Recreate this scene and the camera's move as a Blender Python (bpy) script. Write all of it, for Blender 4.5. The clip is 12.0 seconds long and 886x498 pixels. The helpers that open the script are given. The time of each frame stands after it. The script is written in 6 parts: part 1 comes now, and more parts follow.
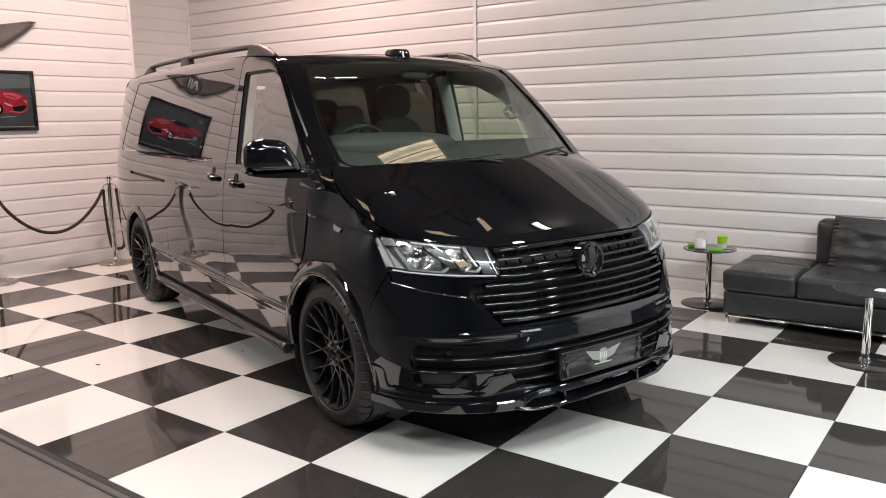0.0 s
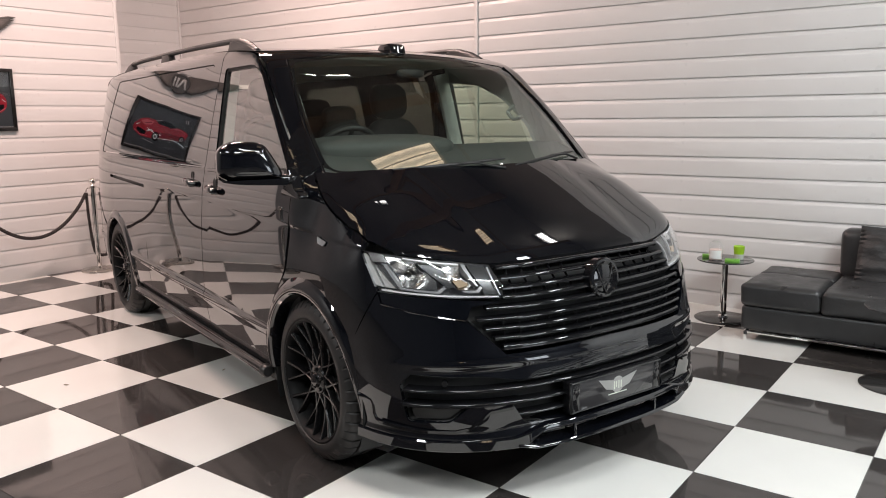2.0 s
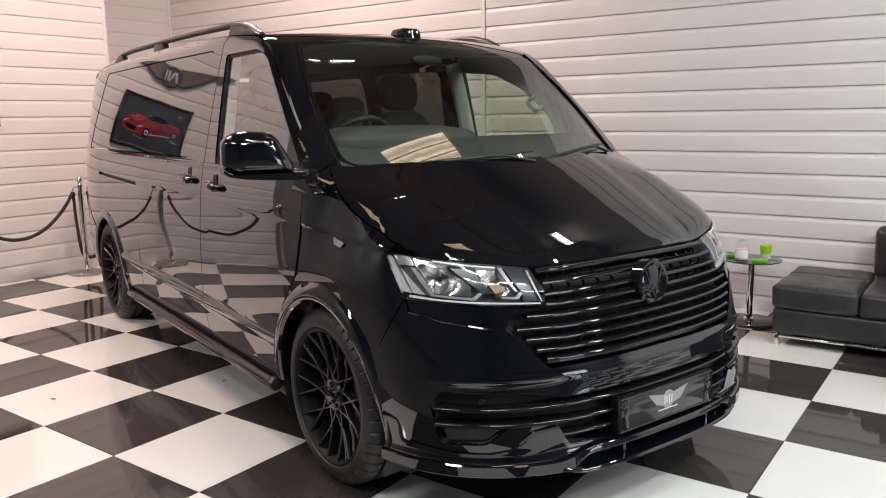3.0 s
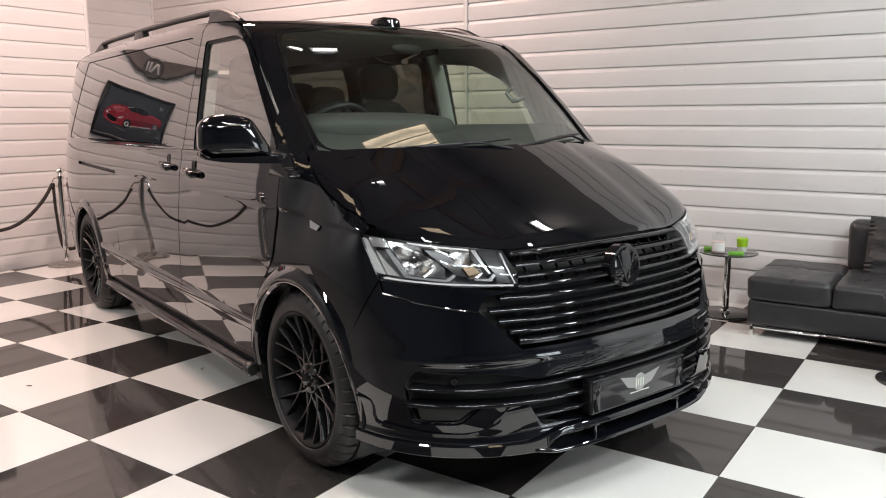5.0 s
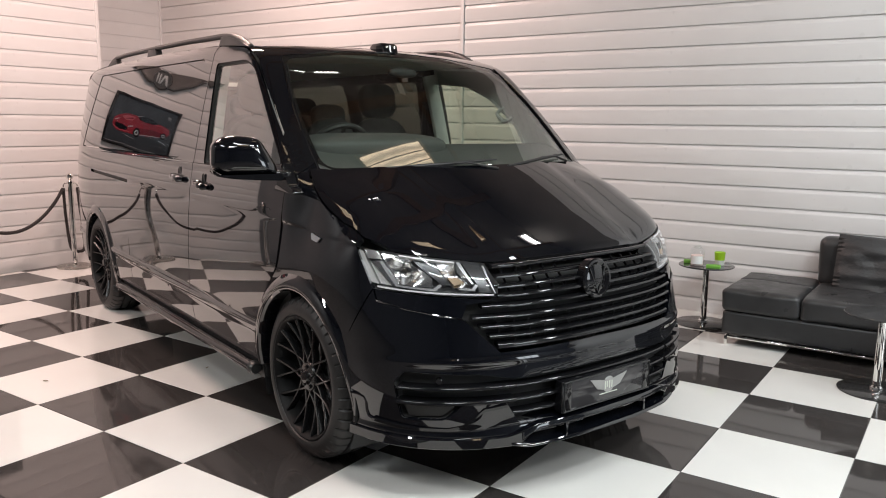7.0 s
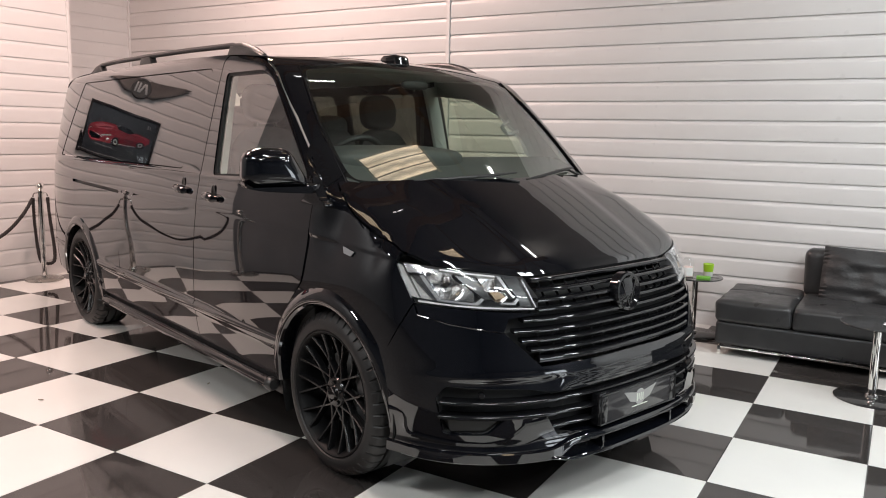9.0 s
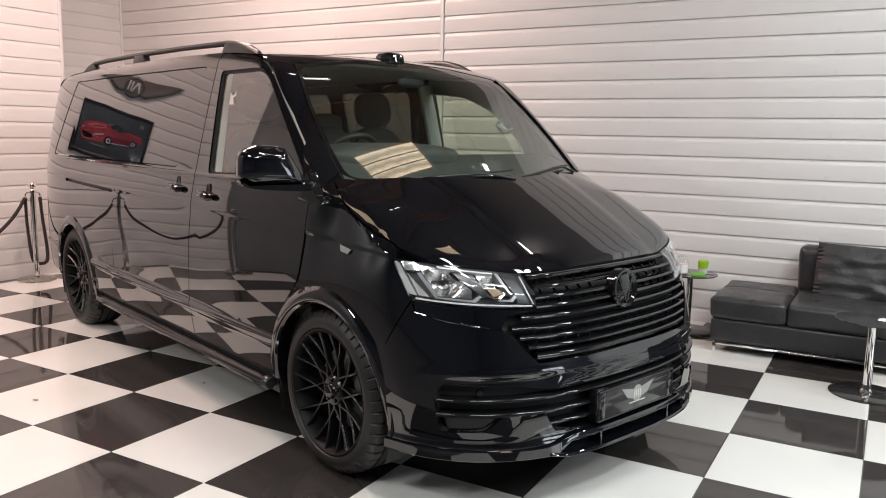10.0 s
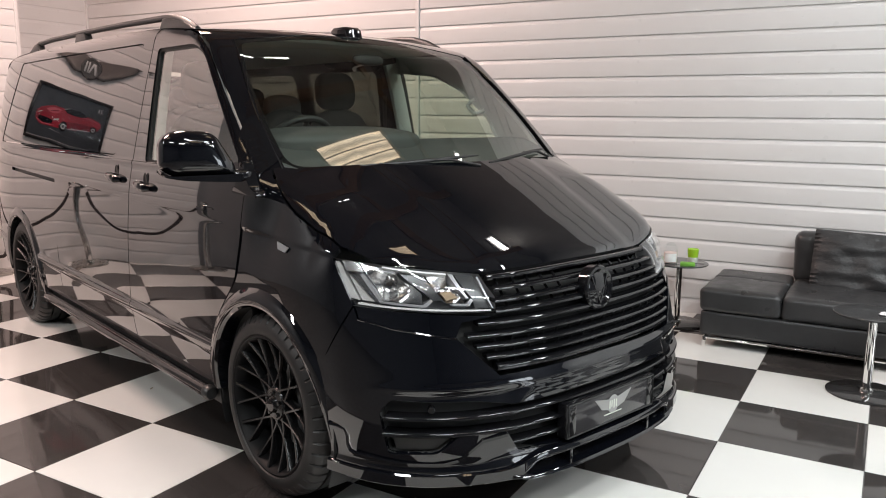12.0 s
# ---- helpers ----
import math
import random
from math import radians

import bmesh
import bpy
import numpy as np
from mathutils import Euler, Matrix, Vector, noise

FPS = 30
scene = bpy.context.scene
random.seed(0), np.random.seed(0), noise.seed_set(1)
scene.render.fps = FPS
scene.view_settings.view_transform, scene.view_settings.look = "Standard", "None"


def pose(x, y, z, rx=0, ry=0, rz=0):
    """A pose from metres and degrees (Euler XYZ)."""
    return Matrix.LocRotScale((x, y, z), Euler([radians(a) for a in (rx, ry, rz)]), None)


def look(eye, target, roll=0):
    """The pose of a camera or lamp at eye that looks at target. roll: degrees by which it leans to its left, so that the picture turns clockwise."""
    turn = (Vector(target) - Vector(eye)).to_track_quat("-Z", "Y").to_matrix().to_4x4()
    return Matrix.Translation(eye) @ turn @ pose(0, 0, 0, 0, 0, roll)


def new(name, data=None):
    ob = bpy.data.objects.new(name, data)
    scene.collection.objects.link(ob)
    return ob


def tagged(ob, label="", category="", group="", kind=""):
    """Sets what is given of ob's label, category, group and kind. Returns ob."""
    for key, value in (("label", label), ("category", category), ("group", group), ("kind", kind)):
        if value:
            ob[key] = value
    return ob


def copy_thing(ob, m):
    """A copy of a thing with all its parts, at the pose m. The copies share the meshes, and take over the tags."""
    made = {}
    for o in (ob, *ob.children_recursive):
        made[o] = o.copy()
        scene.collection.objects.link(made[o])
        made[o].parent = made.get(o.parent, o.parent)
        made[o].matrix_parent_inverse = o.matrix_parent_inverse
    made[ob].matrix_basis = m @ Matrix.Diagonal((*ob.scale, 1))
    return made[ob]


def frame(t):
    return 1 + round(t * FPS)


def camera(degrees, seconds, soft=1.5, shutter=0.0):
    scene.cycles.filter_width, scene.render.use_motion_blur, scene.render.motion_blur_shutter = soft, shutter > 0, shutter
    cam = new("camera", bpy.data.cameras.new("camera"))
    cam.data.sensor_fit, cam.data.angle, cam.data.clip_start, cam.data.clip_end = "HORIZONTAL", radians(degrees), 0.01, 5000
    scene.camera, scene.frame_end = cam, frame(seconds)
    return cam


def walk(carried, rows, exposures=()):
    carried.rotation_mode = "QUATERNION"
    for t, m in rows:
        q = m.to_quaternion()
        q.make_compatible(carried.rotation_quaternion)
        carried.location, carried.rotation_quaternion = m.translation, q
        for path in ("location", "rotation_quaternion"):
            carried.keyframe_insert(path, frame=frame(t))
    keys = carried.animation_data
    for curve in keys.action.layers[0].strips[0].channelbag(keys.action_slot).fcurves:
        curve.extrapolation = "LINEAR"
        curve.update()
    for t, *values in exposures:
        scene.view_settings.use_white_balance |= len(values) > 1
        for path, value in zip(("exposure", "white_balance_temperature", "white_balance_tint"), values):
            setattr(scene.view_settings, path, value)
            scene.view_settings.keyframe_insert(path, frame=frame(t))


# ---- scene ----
cam = camera(59.6, 12.0, soft=1.05)
PATH = [
    (0, (3.009, -2.236, 1.511), (1.835, -0.653, 1.171), -0.9),
    (0.5, (3.018, -2.25, 1.507), (1.842, -0.668, 1.171), -0.8),
    (1, (2.94, -2.139, 1.517), (1.762, -0.557, 1.183), -0.7),
    (1.5, (2.875, -2.008, 1.519), (1.695, -0.427, 1.187), -0.7),
    (2, (2.8, -1.92, 1.505), (1.624, -0.338, 1.17), -0.7),
    (2.5, (2.645, -1.833, 1.486), (1.48, -0.243, 1.149), -0.8),
    (3, (2.483, -1.761, 1.459), (1.331, -0.161, 1.123), -0.8),
    (5, (2.536, -1.768, 1.402), (1.414, -0.147, 1.066), -0.3),
    (5.5, (2.583, -1.806, 1.416), (1.457, -0.188, 1.08), -0.1),
    (6, (2.647, -1.861, 1.441), (1.515, -0.246, 1.107), 0.1),
    (6.5, (2.717, -1.924, 1.461), (1.585, -0.308, 1.134), 0.4),
    (7, (2.733, -1.982, 1.478), (1.613, -0.357, 1.156), 0.6),
    (7.5, (2.654, -2.045, 1.488), (1.56, -0.4, 1.176), 0.8),
    (9.5, (2.403, -2.174, 1.483), (1.409, -0.463, 1.189), 1.1),
    (10, (2.405, -2.171, 1.479), (1.414, -0.459, 1.182), 1.0),
    (10.5, (2.412, -2.168, 1.481), (1.423, -0.457, 1.175), 0.8),
    (11, (2.405, -2.122, 1.469), (1.419, -0.411, 1.154), 0.7),
    (11.5, (2.378, -1.958, 1.474), (1.394, -0.248, 1.146), 0.6),
    (12, (2.376, -1.775, 1.477), (1.394, -0.066, 1.137), 0.5),
]
walk(cam, [(t, look(eye, target, roll)) for t, eye, target, roll in PATH], [(0, 0.0), (3, 0.02), (5, 0.07), (7, 0.0), (9.5, 0.03), (11, 0.03), (12, 0.09)])
VIEW = scene.view_settings
VIEW.exposure = 0.0

# ---- world and lights ----
world = bpy.data.worlds.new("world")
scene.world = world
world.use_nodes = True
world.node_tree.nodes["Background"].inputs[0].default_value = (0.75, 0.8, 0.9, 1)
world.node_tree.nodes["Background"].inputs[1].default_value = 0.02


# ---- materials ----
def material(name, colour, rough=0.5, metal=0.0, coat=0.0, spec=0.5, grain=None, bump=None, wear=0.0, emit=None, vary=0.0, glass=False, ior=1.5):
    """A principled material: grain = (scale, strength) mottles the colour, bump = (scale, depth) gives relief, wear varies the gloss,
    vary changes the tone from piece to piece."""
    m = bpy.data.materials.new(name)
    m.use_nodes = True
    nt = m.node_tree
    b = nt.nodes["Principled BSDF"]
    b.inputs["Base Color"].default_value = (*colour, 1)
    b.inputs["Roughness"].default_value = rough
    b.inputs["Metallic"].default_value = metal
    b.inputs["Coat Weight"].default_value = coat
    b.inputs["Coat Roughness"].default_value = 0.02
    b.inputs["Specular IOR Level"].default_value = spec
    b.inputs["IOR"].default_value = ior
    if glass:
        b.inputs["Transmission Weight"].default_value = 1.0
    if emit:
        b.inputs["Emission Color"].default_value = (*emit[0], 1)
        b.inputs["Emission Strength"].default_value = emit[1]
    tex = nt.nodes.new("ShaderNodeTexCoord")

    def noise_of(scale, detail=4.0):
        n = nt.nodes.new("ShaderNodeTexNoise")
        n.inputs["Scale"].default_value = scale
        n.inputs["Detail"].default_value = detail
        nt.links.new(tex.outputs["Object"], n.inputs["Vector"])
        return n.outputs["Fac"]

    if grain or vary:
        hsv = nt.nodes.new("ShaderNodeHueSaturation")
        hsv.inputs["Color"].default_value = (*colour, 1)
        value = None
        if grain:
            a, c = noise_of(grain[0]), noise_of(grain[0] * 0.13, 2.0)
            mix = nt.nodes.new("ShaderNodeMath")
            mix.operation = "ADD"
            nt.links.new(a, mix.inputs[0])
            nt.links.new(c, mix.inputs[1])
            rng = nt.nodes.new("ShaderNodeMapRange")
            rng.inputs["From Min"].default_value, rng.inputs["From Max"].default_value = 0.6, 1.4
            rng.inputs["To Min"].default_value, rng.inputs["To Max"].default_value = 1 - grain[1], 1 + grain[1]
            nt.links.new(mix.outputs[0], rng.inputs["Value"])
            value = rng.outputs[0]
        if vary:
            info = nt.nodes.new("ShaderNodeObjectInfo")
            rng = nt.nodes.new("ShaderNodeMapRange")
            rng.inputs["To Min"].default_value, rng.inputs["To Max"].default_value = 1 - vary, 1 + vary
            nt.links.new(info.outputs["Random"], rng.inputs["Value"])
            if value:
                mul = nt.nodes.new("ShaderNodeMath")
                mul.operation = "MULTIPLY"
                nt.links.new(value, mul.inputs[0])
                nt.links.new(rng.outputs[0], mul.inputs[1])
                value = mul.outputs[0]
            else:
                value = rng.outputs[0]
        nt.links.new(value, hsv.inputs["Value"])
        nt.links.new(hsv.outputs[0], b.inputs["Base Color"])
    if wear:
        rng = nt.nodes.new("ShaderNodeMapRange")
        rng.inputs["From Min"].default_value, rng.inputs["From Max"].default_value = 0.3, 0.7
        rng.inputs["To Min"].default_value, rng.inputs["To Max"].default_value = rough * (1 - wear), rough * (1 + wear)
        nt.links.new(noise_of(9.0, 6.0), rng.inputs["Value"])
        nt.links.new(rng.outputs[0], b.inputs["Roughness"])
    if bump:
        bp = nt.nodes.new("ShaderNodeBump")
        bp.inputs["Distance"].default_value = bump[1]
        bp.inputs["Strength"].default_value = 1.0
        nt.links.new(noise_of(bump[0]), bp.inputs["Height"])
        nt.links.new(bp.outputs[0], b.inputs["Normal"])
    return m


def thin_glass(name, colour, base=0.04, gain=0.9):
    """A thin pane: clear through its tint, with the mirror gloss that grows towards grazing sight."""
    m = bpy.data.materials.new(name)
    m.use_nodes = True
    nt = m.node_tree
    nt.nodes.remove(nt.nodes["Principled BSDF"])
    clear, gloss, mix = nt.nodes.new("ShaderNodeBsdfTransparent"), nt.nodes.new("ShaderNodeBsdfGlossy"), nt.nodes.new("ShaderNodeMixShader")
    clear.inputs["Color"].default_value = (*colour, 1)
    gloss.inputs["Color"].default_value = (1, 1, 1, 1)
    gloss.inputs["Roughness"].default_value = 0.0
    face = nt.nodes.new("ShaderNodeLayerWeight")
    face.inputs["Blend"].default_value = 0.5
    power = nt.nodes.new("ShaderNodeMath")
    power.operation, power.inputs[1].default_value = "POWER", 4.0
    scale = nt.nodes.new("ShaderNodeMath")
    scale.operation, scale.inputs[1].default_value, scale.inputs[2].default_value = "MULTIPLY_ADD", gain, base
    nt.links.new(face.outputs["Facing"], power.inputs[0])
    nt.links.new(power.outputs[0], scale.inputs[0])
    nt.links.new(scale.outputs[0], mix.inputs[0])
    nt.links.new(clear.outputs[0], mix.inputs[1])
    nt.links.new(gloss.outputs[0], mix.inputs[2])
    nt.links.new(mix.outputs[0], nt.nodes["Material Output"].inputs[0])
    return m


PAINT = material("black_car_paint", (0.0028, 0.0032, 0.0048), 0.022, spec=0.6, coat=0.6)
GLOSS = material("gloss_black_plastic", (0.006, 0.006, 0.007), 0.04, spec=0.6)
SEAL = material("black_window_seal", (0.008, 0.008, 0.008), 0.5)
TRIM = material("satin_black_plastic", (0.012, 0.012, 0.012), 0.45, bump=(900, 0.0003))
RUBBER = material("tyre_rubber", (0.011, 0.0105, 0.0105), 0.47, grain=(40, 0.25), bump=(400, 0.0004))
ALLOY = material("black_alloy", (0.006, 0.006, 0.0065), 0.22, spec=0.4)
RAILGREY = material("satin_grey_rail", (0.030, 0.029, 0.029), 0.38, bump=(700, 0.0002))
GUNMETAL = material("gunmetal_cap", (0.05, 0.05, 0.05), 0.3, metal=0.5)
SLATBLACK = material("satin_black_slat", (0.006, 0.006, 0.007), 0.07)
BARREL = material("dark_rim_barrel", (0.0045, 0.0045, 0.005), 0.5, spec=0.2)
STEEL = material("brushed_disc_steel", (0.4, 0.4, 0.4), 0.35, metal=1.0)
CHROME = material("chrome", (0.85, 0.84, 0.82), 0.06, metal=1.0, wear=0.5)
SILVER = material("lamp_silver", (0.70, 0.70, 0.71), 0.22, metal=1.0)
CLEAR = thin_glass("clear_lens", (0.97, 0.98, 0.98), 0.04)
TINT = thin_glass("green_tinted_glass", (0.74, 0.83, 0.74), 0.13)
PRIVACY = thin_glass("dark_privacy_glass", (0.08, 0.084, 0.074), 0.05)
SEATCLOTH = material("dark_seat_cloth", (0.045, 0.043, 0.043), 0.9, grain=(60, 0.3))
DASH = material("grey_dashboard_plastic", (0.065, 0.068, 0.066), 0.6, bump=(500, 0.0004))
LINING = material("grey_cabin_lining", (0.60, 0.61, 0.57), 0.8, grain=(30, 0.1))
BOARD = material("white_cladding", (0.69, 0.68, 0.672), 0.38, grain=(3.0, 0.03), wear=0.3, vary=0.015)
TILE_W = material("white_floor_tile", (0.745, 0.737, 0.705), 0.07, grain=(4.0, 0.03), wear=0.35, vary=0.02)
TILE_B = material("black_floor_tile", (0.045, 0.040, 0.038), 0.05, grain=(6.0, 0.18), wear=0.4, vary=0.1)
JOINT = material("dark_tile_joint", (0.03, 0.03, 0.03), 0.8)
SCREED = material("grey_screed", (0.092, 0.085, 0.080), 0.4, grain=(5.0, 0.12), bump=(60, 0.001), wear=0.3)
EDGING = material("grey_edging", (0.07, 0.066, 0.064), 0.35, grain=(8.0, 0.1))
DARKWALL = material("grey_wall", (0.20, 0.20, 0.205), 0.7, grain=(3.0, 0.1))
FARWALL = material("dark_blue_grey_wall", (0.085, 0.09, 0.105), 0.7, grain=(3.0, 0.1))
CEILING = material("dark_ceiling", (0.17, 0.155, 0.145), 0.8, grain=(2.0, 0.2))
SOFTHIDE = material("soft_black_hide", (0.024, 0.024, 0.025), 0.52, grain=(14.0, 0.3), bump=(45, 0.004), wear=0.3)
LEATHER = material("black_leather", (0.033, 0.033, 0.034), 0.36, grain=(14.0, 0.25), bump=(160, 0.0008), wear=0.3)
SMOKED = material("smoked_glass", (0.045, 0.046, 0.047), 0.05, spec=0.7)
BASEGREY = material("dark_base_plate", (0.028, 0.027, 0.027), 0.10, spec=0.7)


# ---- mesh helpers ----
def finish(name, bm, mat, parent=None, label="", smooth=35.0):
    """One mesh object from a bmesh, smooth but for edges sharper than the angle."""
    bmesh.ops.recalc_face_normals(bm, faces=bm.faces)
    return raw(name, bm, mat, parent, label, smooth)


def raw(name, bm, mat, parent=None, label="", smooth=35.0):
    me = bpy.data.meshes.new(name)
    for e in bm.edges:
        e.smooth = not (len(e.link_faces) == 2 and e.calc_face_angle(0) > radians(smooth))
    for f in bm.faces:
        f.smooth = True
    bm.to_mesh(me)
    bm.free()
    mats = mat if isinstance(mat, (list, tuple)) else [mat]
    for k in mats:
        me.materials.append(k)
    ob = new(name, me)
    if parent:
        ob.parent = parent
    if label:
        tagged(ob, label)
    return ob


def part(name, bm, mat, parent, label="", smooth=35.0):
    return finish(name, bm, mat, parent, label, smooth)


def thing(name, label, category, m=None, group="", kind=""):
    ob = new(name)
    ob.empty_display_size = 0.1
    if m is not None:
        ob.matrix_basis = m
    return tagged(ob, label, category, group, kind)


def box(x0, x1, y0, y1, z0, z1, bevel=0.0, seg=2, bm=None):
    bm = bm or bmesh.new()
    made = bmesh.ops.create_cube(bm, size=1.0, matrix=Matrix.Translation(((x0 + x1) / 2, (y0 + y1) / 2, (z0 + z1) / 2)) @ Matrix.Diagonal((x1 - x0, y1 - y0, z1 - z0, 1)))
    if bevel:
        edges = list({e for v in made["verts"] for e in v.link_edges})
        bmesh.ops.bevel(bm, geom=edges, offset=bevel, segments=seg, affect="EDGES", profile=0.5)
    return bm


def lathe(profile, seg=48, bm=None, m=Matrix.Identity(4)):
    """A turned body round z from rows of (radius, height)."""
    bm = bm or bmesh.new()
    rings = []
    for r, z in profile:
        rings.append([bm.verts.new(m @ Vector((r * math.cos(2 * math.pi * k / seg), r * math.sin(2 * math.pi * k / seg), z))) for k in range(seg)] if r > 1e-5 else [bm.verts.new(m @ Vector((0, 0, z)))])
    for a, b in zip(rings, rings[1:]):
        for k in range(seg):
            j = (k + 1) % seg
            quad = [a[k % len(a)], a[j % len(a)], b[j % len(b)], b[k % len(b)]]
            quad = [v for n, v in enumerate(quad) if v not in quad[:n]]
            if len(quad) > 2:
                bm.faces.new(quad)
    return bm


def tube(points, radius, seg=10, bm=None, closed=False, squash=1.0):
    """A pipe along points; radius may be a number or one number a point."""
    bm = bm or bmesh.new()
    pts = [Vector(p) for p in points]
    n = len(pts)
    rings = []
    side = None
    for k, p in enumerate(pts):
        a = pts[(k - 1) % n] if closed or k else pts[0]
        b = pts[(k + 1) % n] if closed or k < n - 1 else pts[-1]
        d = (b - a).normalized()
        if side is None:
            side = d.cross(Vector((0, 0, 1)) if abs(d.z) < 0.9 else Vector((1, 0, 0))).normalized()
        side = (side - d * side.dot(d)).normalized()
        up = side.cross(d)
        r = radius[k] if isinstance(radius, (list, tuple)) else radius
        rings.append([bm.verts.new(p + r * (math.cos(2 * math.pi * j / seg) * side + squash * math.sin(2 * math.pi * j / seg) * up)) for j in range(seg)])
    for k in range(n if closed else n - 1):
        a, b = rings[k], rings[(k + 1) % n]
        for j in range(seg):
            bm.faces.new((a[j], a[(j + 1) % seg], b[(j + 1) % seg], b[j]))
    if not closed:
        bm.faces.new(rings[0][::-1])
        bm.faces.new(rings[-1])
    return bm


def prism(outline, depth, axis="z", at=0.0, bevel=0.0, bm=None):
    """An outline of (u, v) points pushed out by depth along an axis; u, v are the two other axes in order."""
    bm = bm or bmesh.new()
    put = {"x": lambda u, v, w: (w, u, v), "y": lambda u, v, w: (u, w, v), "z": lambda u, v, w: (u, v, w)}[axis]
    low = [bm.verts.new(put(u, v, at)) for u, v in outline]
    top = [bm.verts.new(put(u, v, at + depth)) for u, v in outline]
    faces = [bm.faces.new(low[::-1]), bm.faces.new(top)]
    n = len(outline)
    for k in range(n):
        faces.append(bm.faces.new((low[k], low[(k + 1) % n], top[(k + 1) % n], top[k])))
    if bevel:
        bmesh.ops.bevel(bm, geom=list({e for f in faces[:2] for e in f.edges}), offset=bevel, segments=2, affect="EDGES", profile=0.5)
    return bm


def rounded(poly, r, seg=5):
    """The outline with its corners rounded; a corner may carry its own radius as a third number."""
    out = []
    n = len(poly)
    for k in range(n):
        p = Vector(poly[k][:2])
        rad = poly[k][2] if len(poly[k]) > 2 else r
        a, b = Vector(poly[k - 1][:2]), Vector(poly[(k + 1) % n][:2])
        da, db = (a - p), (b - p)
        cut = min(rad, da.length * 0.45, db.length * 0.45)
        if cut < 1e-4:
            out.append((p.x, p.y))
            continue
        s, e = p + da.normalized() * cut, p + db.normalized() * cut
        for j in range(seg + 1):
            t = j / seg
            q = s * (1 - t) ** 2 + 2 * p * t * (1 - t) + e * t * t
            out.append((q.x, q.y))
    return out


def cushion(cx, cy, cz, sx, sy, sz, n=3.0, tilt=0.0):
    """A soft rounded block."""
    bm = bmesh.new()
    bmesh.ops.create_cube(bm, size=2.0)
    bmesh.ops.subdivide_edges(bm, edges=bm.edges, cuts=9, use_grid_fill=True)
    m = pose(cx, cy, cz, 0, tilt, 0)
    for v in bm.verts:
        k = sum(abs(c) ** n for c in v.co) ** (-1 / n)
        q = v.co * k
        v.co = m @ Vector((q.x * sx / 2, q.y * sy / 2, q.z * sz / 2))
    return bm


def smooth_curve(knots):
    """A smooth function through (x, y) knots, straight beyond the ends."""
    xs, ys = (np.array(c, float) for c in zip(*knots))
    slope = np.gradient(ys, xs)

    def value(x):
        x = np.asarray(x, float)
        k = np.clip(np.searchsorted(xs, x) - 1, 0, len(xs) - 2)
        h = xs[k + 1] - xs[k]
        t = np.clip((x - xs[k]) / h, 0, 1)
        y = (2 * t**3 - 3 * t**2 + 1) * ys[k] + (t**3 - 2 * t**2 + t) * h * slope[k] + (3 * t**2 - 2 * t**3) * ys[k + 1] + (t**3 - t**2) * h * slope[k + 1]
        return y + np.minimum(x - xs[0], 0) * slope[0] + np.maximum(x - xs[-1], 0) * slope[-1]

    return value


# ---- the room: a chequered stage in a clad corner ----
S = 0.6
TOP = 4.4
PITCH, CLAD = 0.1515, 3.34

floor = thing("floor", "white and black glossy chequered tile floor on a low stage", "floor", kind="structure")
part("screed", box(-5.83, 10.0, -0.64, 4.2, -0.03, -0.003), JOINT, floor)
tagged(finish("ground", box(-9.0, 10.1, -9.0, -0.64, -0.06, -0.012), SCREED), "plain grey smooth floor in front of the stage", "floor", kind="structure")
bm = prism([(-0.672, -0.012), (-0.672, -0.006), (-0.667, -0.002), (-0.648, -0.001), (-0.643, -0.005), (-0.626, -0.003), (-0.614, -0.006), (-0.614, -0.03)], 16.8, axis="x", at=-6.8)
tagged(finish("floor_edging", bm, EDGING), "grey ribbed edging strip along the tiled floor", "floor edging", kind="structure")


def tile_mesh(mat, w, d):
    bm = box(0.0012, w - 0.0012, 0.0012, d - 0.0012, -0.006, 0.0, bevel=0.0016, seg=1)
    ob = finish("tile", bm, mat)
    me = ob.data
    bpy.data.objects.remove(ob)
    return me


tile_data = {}
for i in range(-10, 17):
    for j in range(-1, 7):
        x0, x1 = max(i * S, -5.83), min((i + 1) * S, 10.0)
        y0, y1 = j * S, (j + 1) * S
        if j == -1:
            y0 = -0.612
        if x1 - x0 < 0.02:
            continue
        white = (i + j) % 2 == 1
        key = (white, round(x1 - x0, 3), round(y1 - y0, 3))
        if key not in tile_data:
            tile_data[key] = tile_mesh(TILE_W if white else TILE_B, x1 - x0, y1 - y0)
        ob = new("tile", tile_data[key])
        ob.location = (x0, y0, 0)
        ob.parent = floor


def board_profile(k, base, lip=1.0):
    """Depth outwards and height of one overlapping board, from its bottom lip to the top of its bevel."""
    z = base + k * PITCH
    rows = [(0.0140, z), (0.0155, z + 0.0015), (0.0158, z + 0.005), (0.0168, z + 0.114), (0.0160, z + 0.1185), (0.0034, z + 0.1465), (0.0032, z + PITCH + 0.003)]
    return [(0.0, z)] + [(0.0168 - (0.0168 - d) * lip, h) for d, h in rows] + [(0.0, z + PITCH + 0.003)]


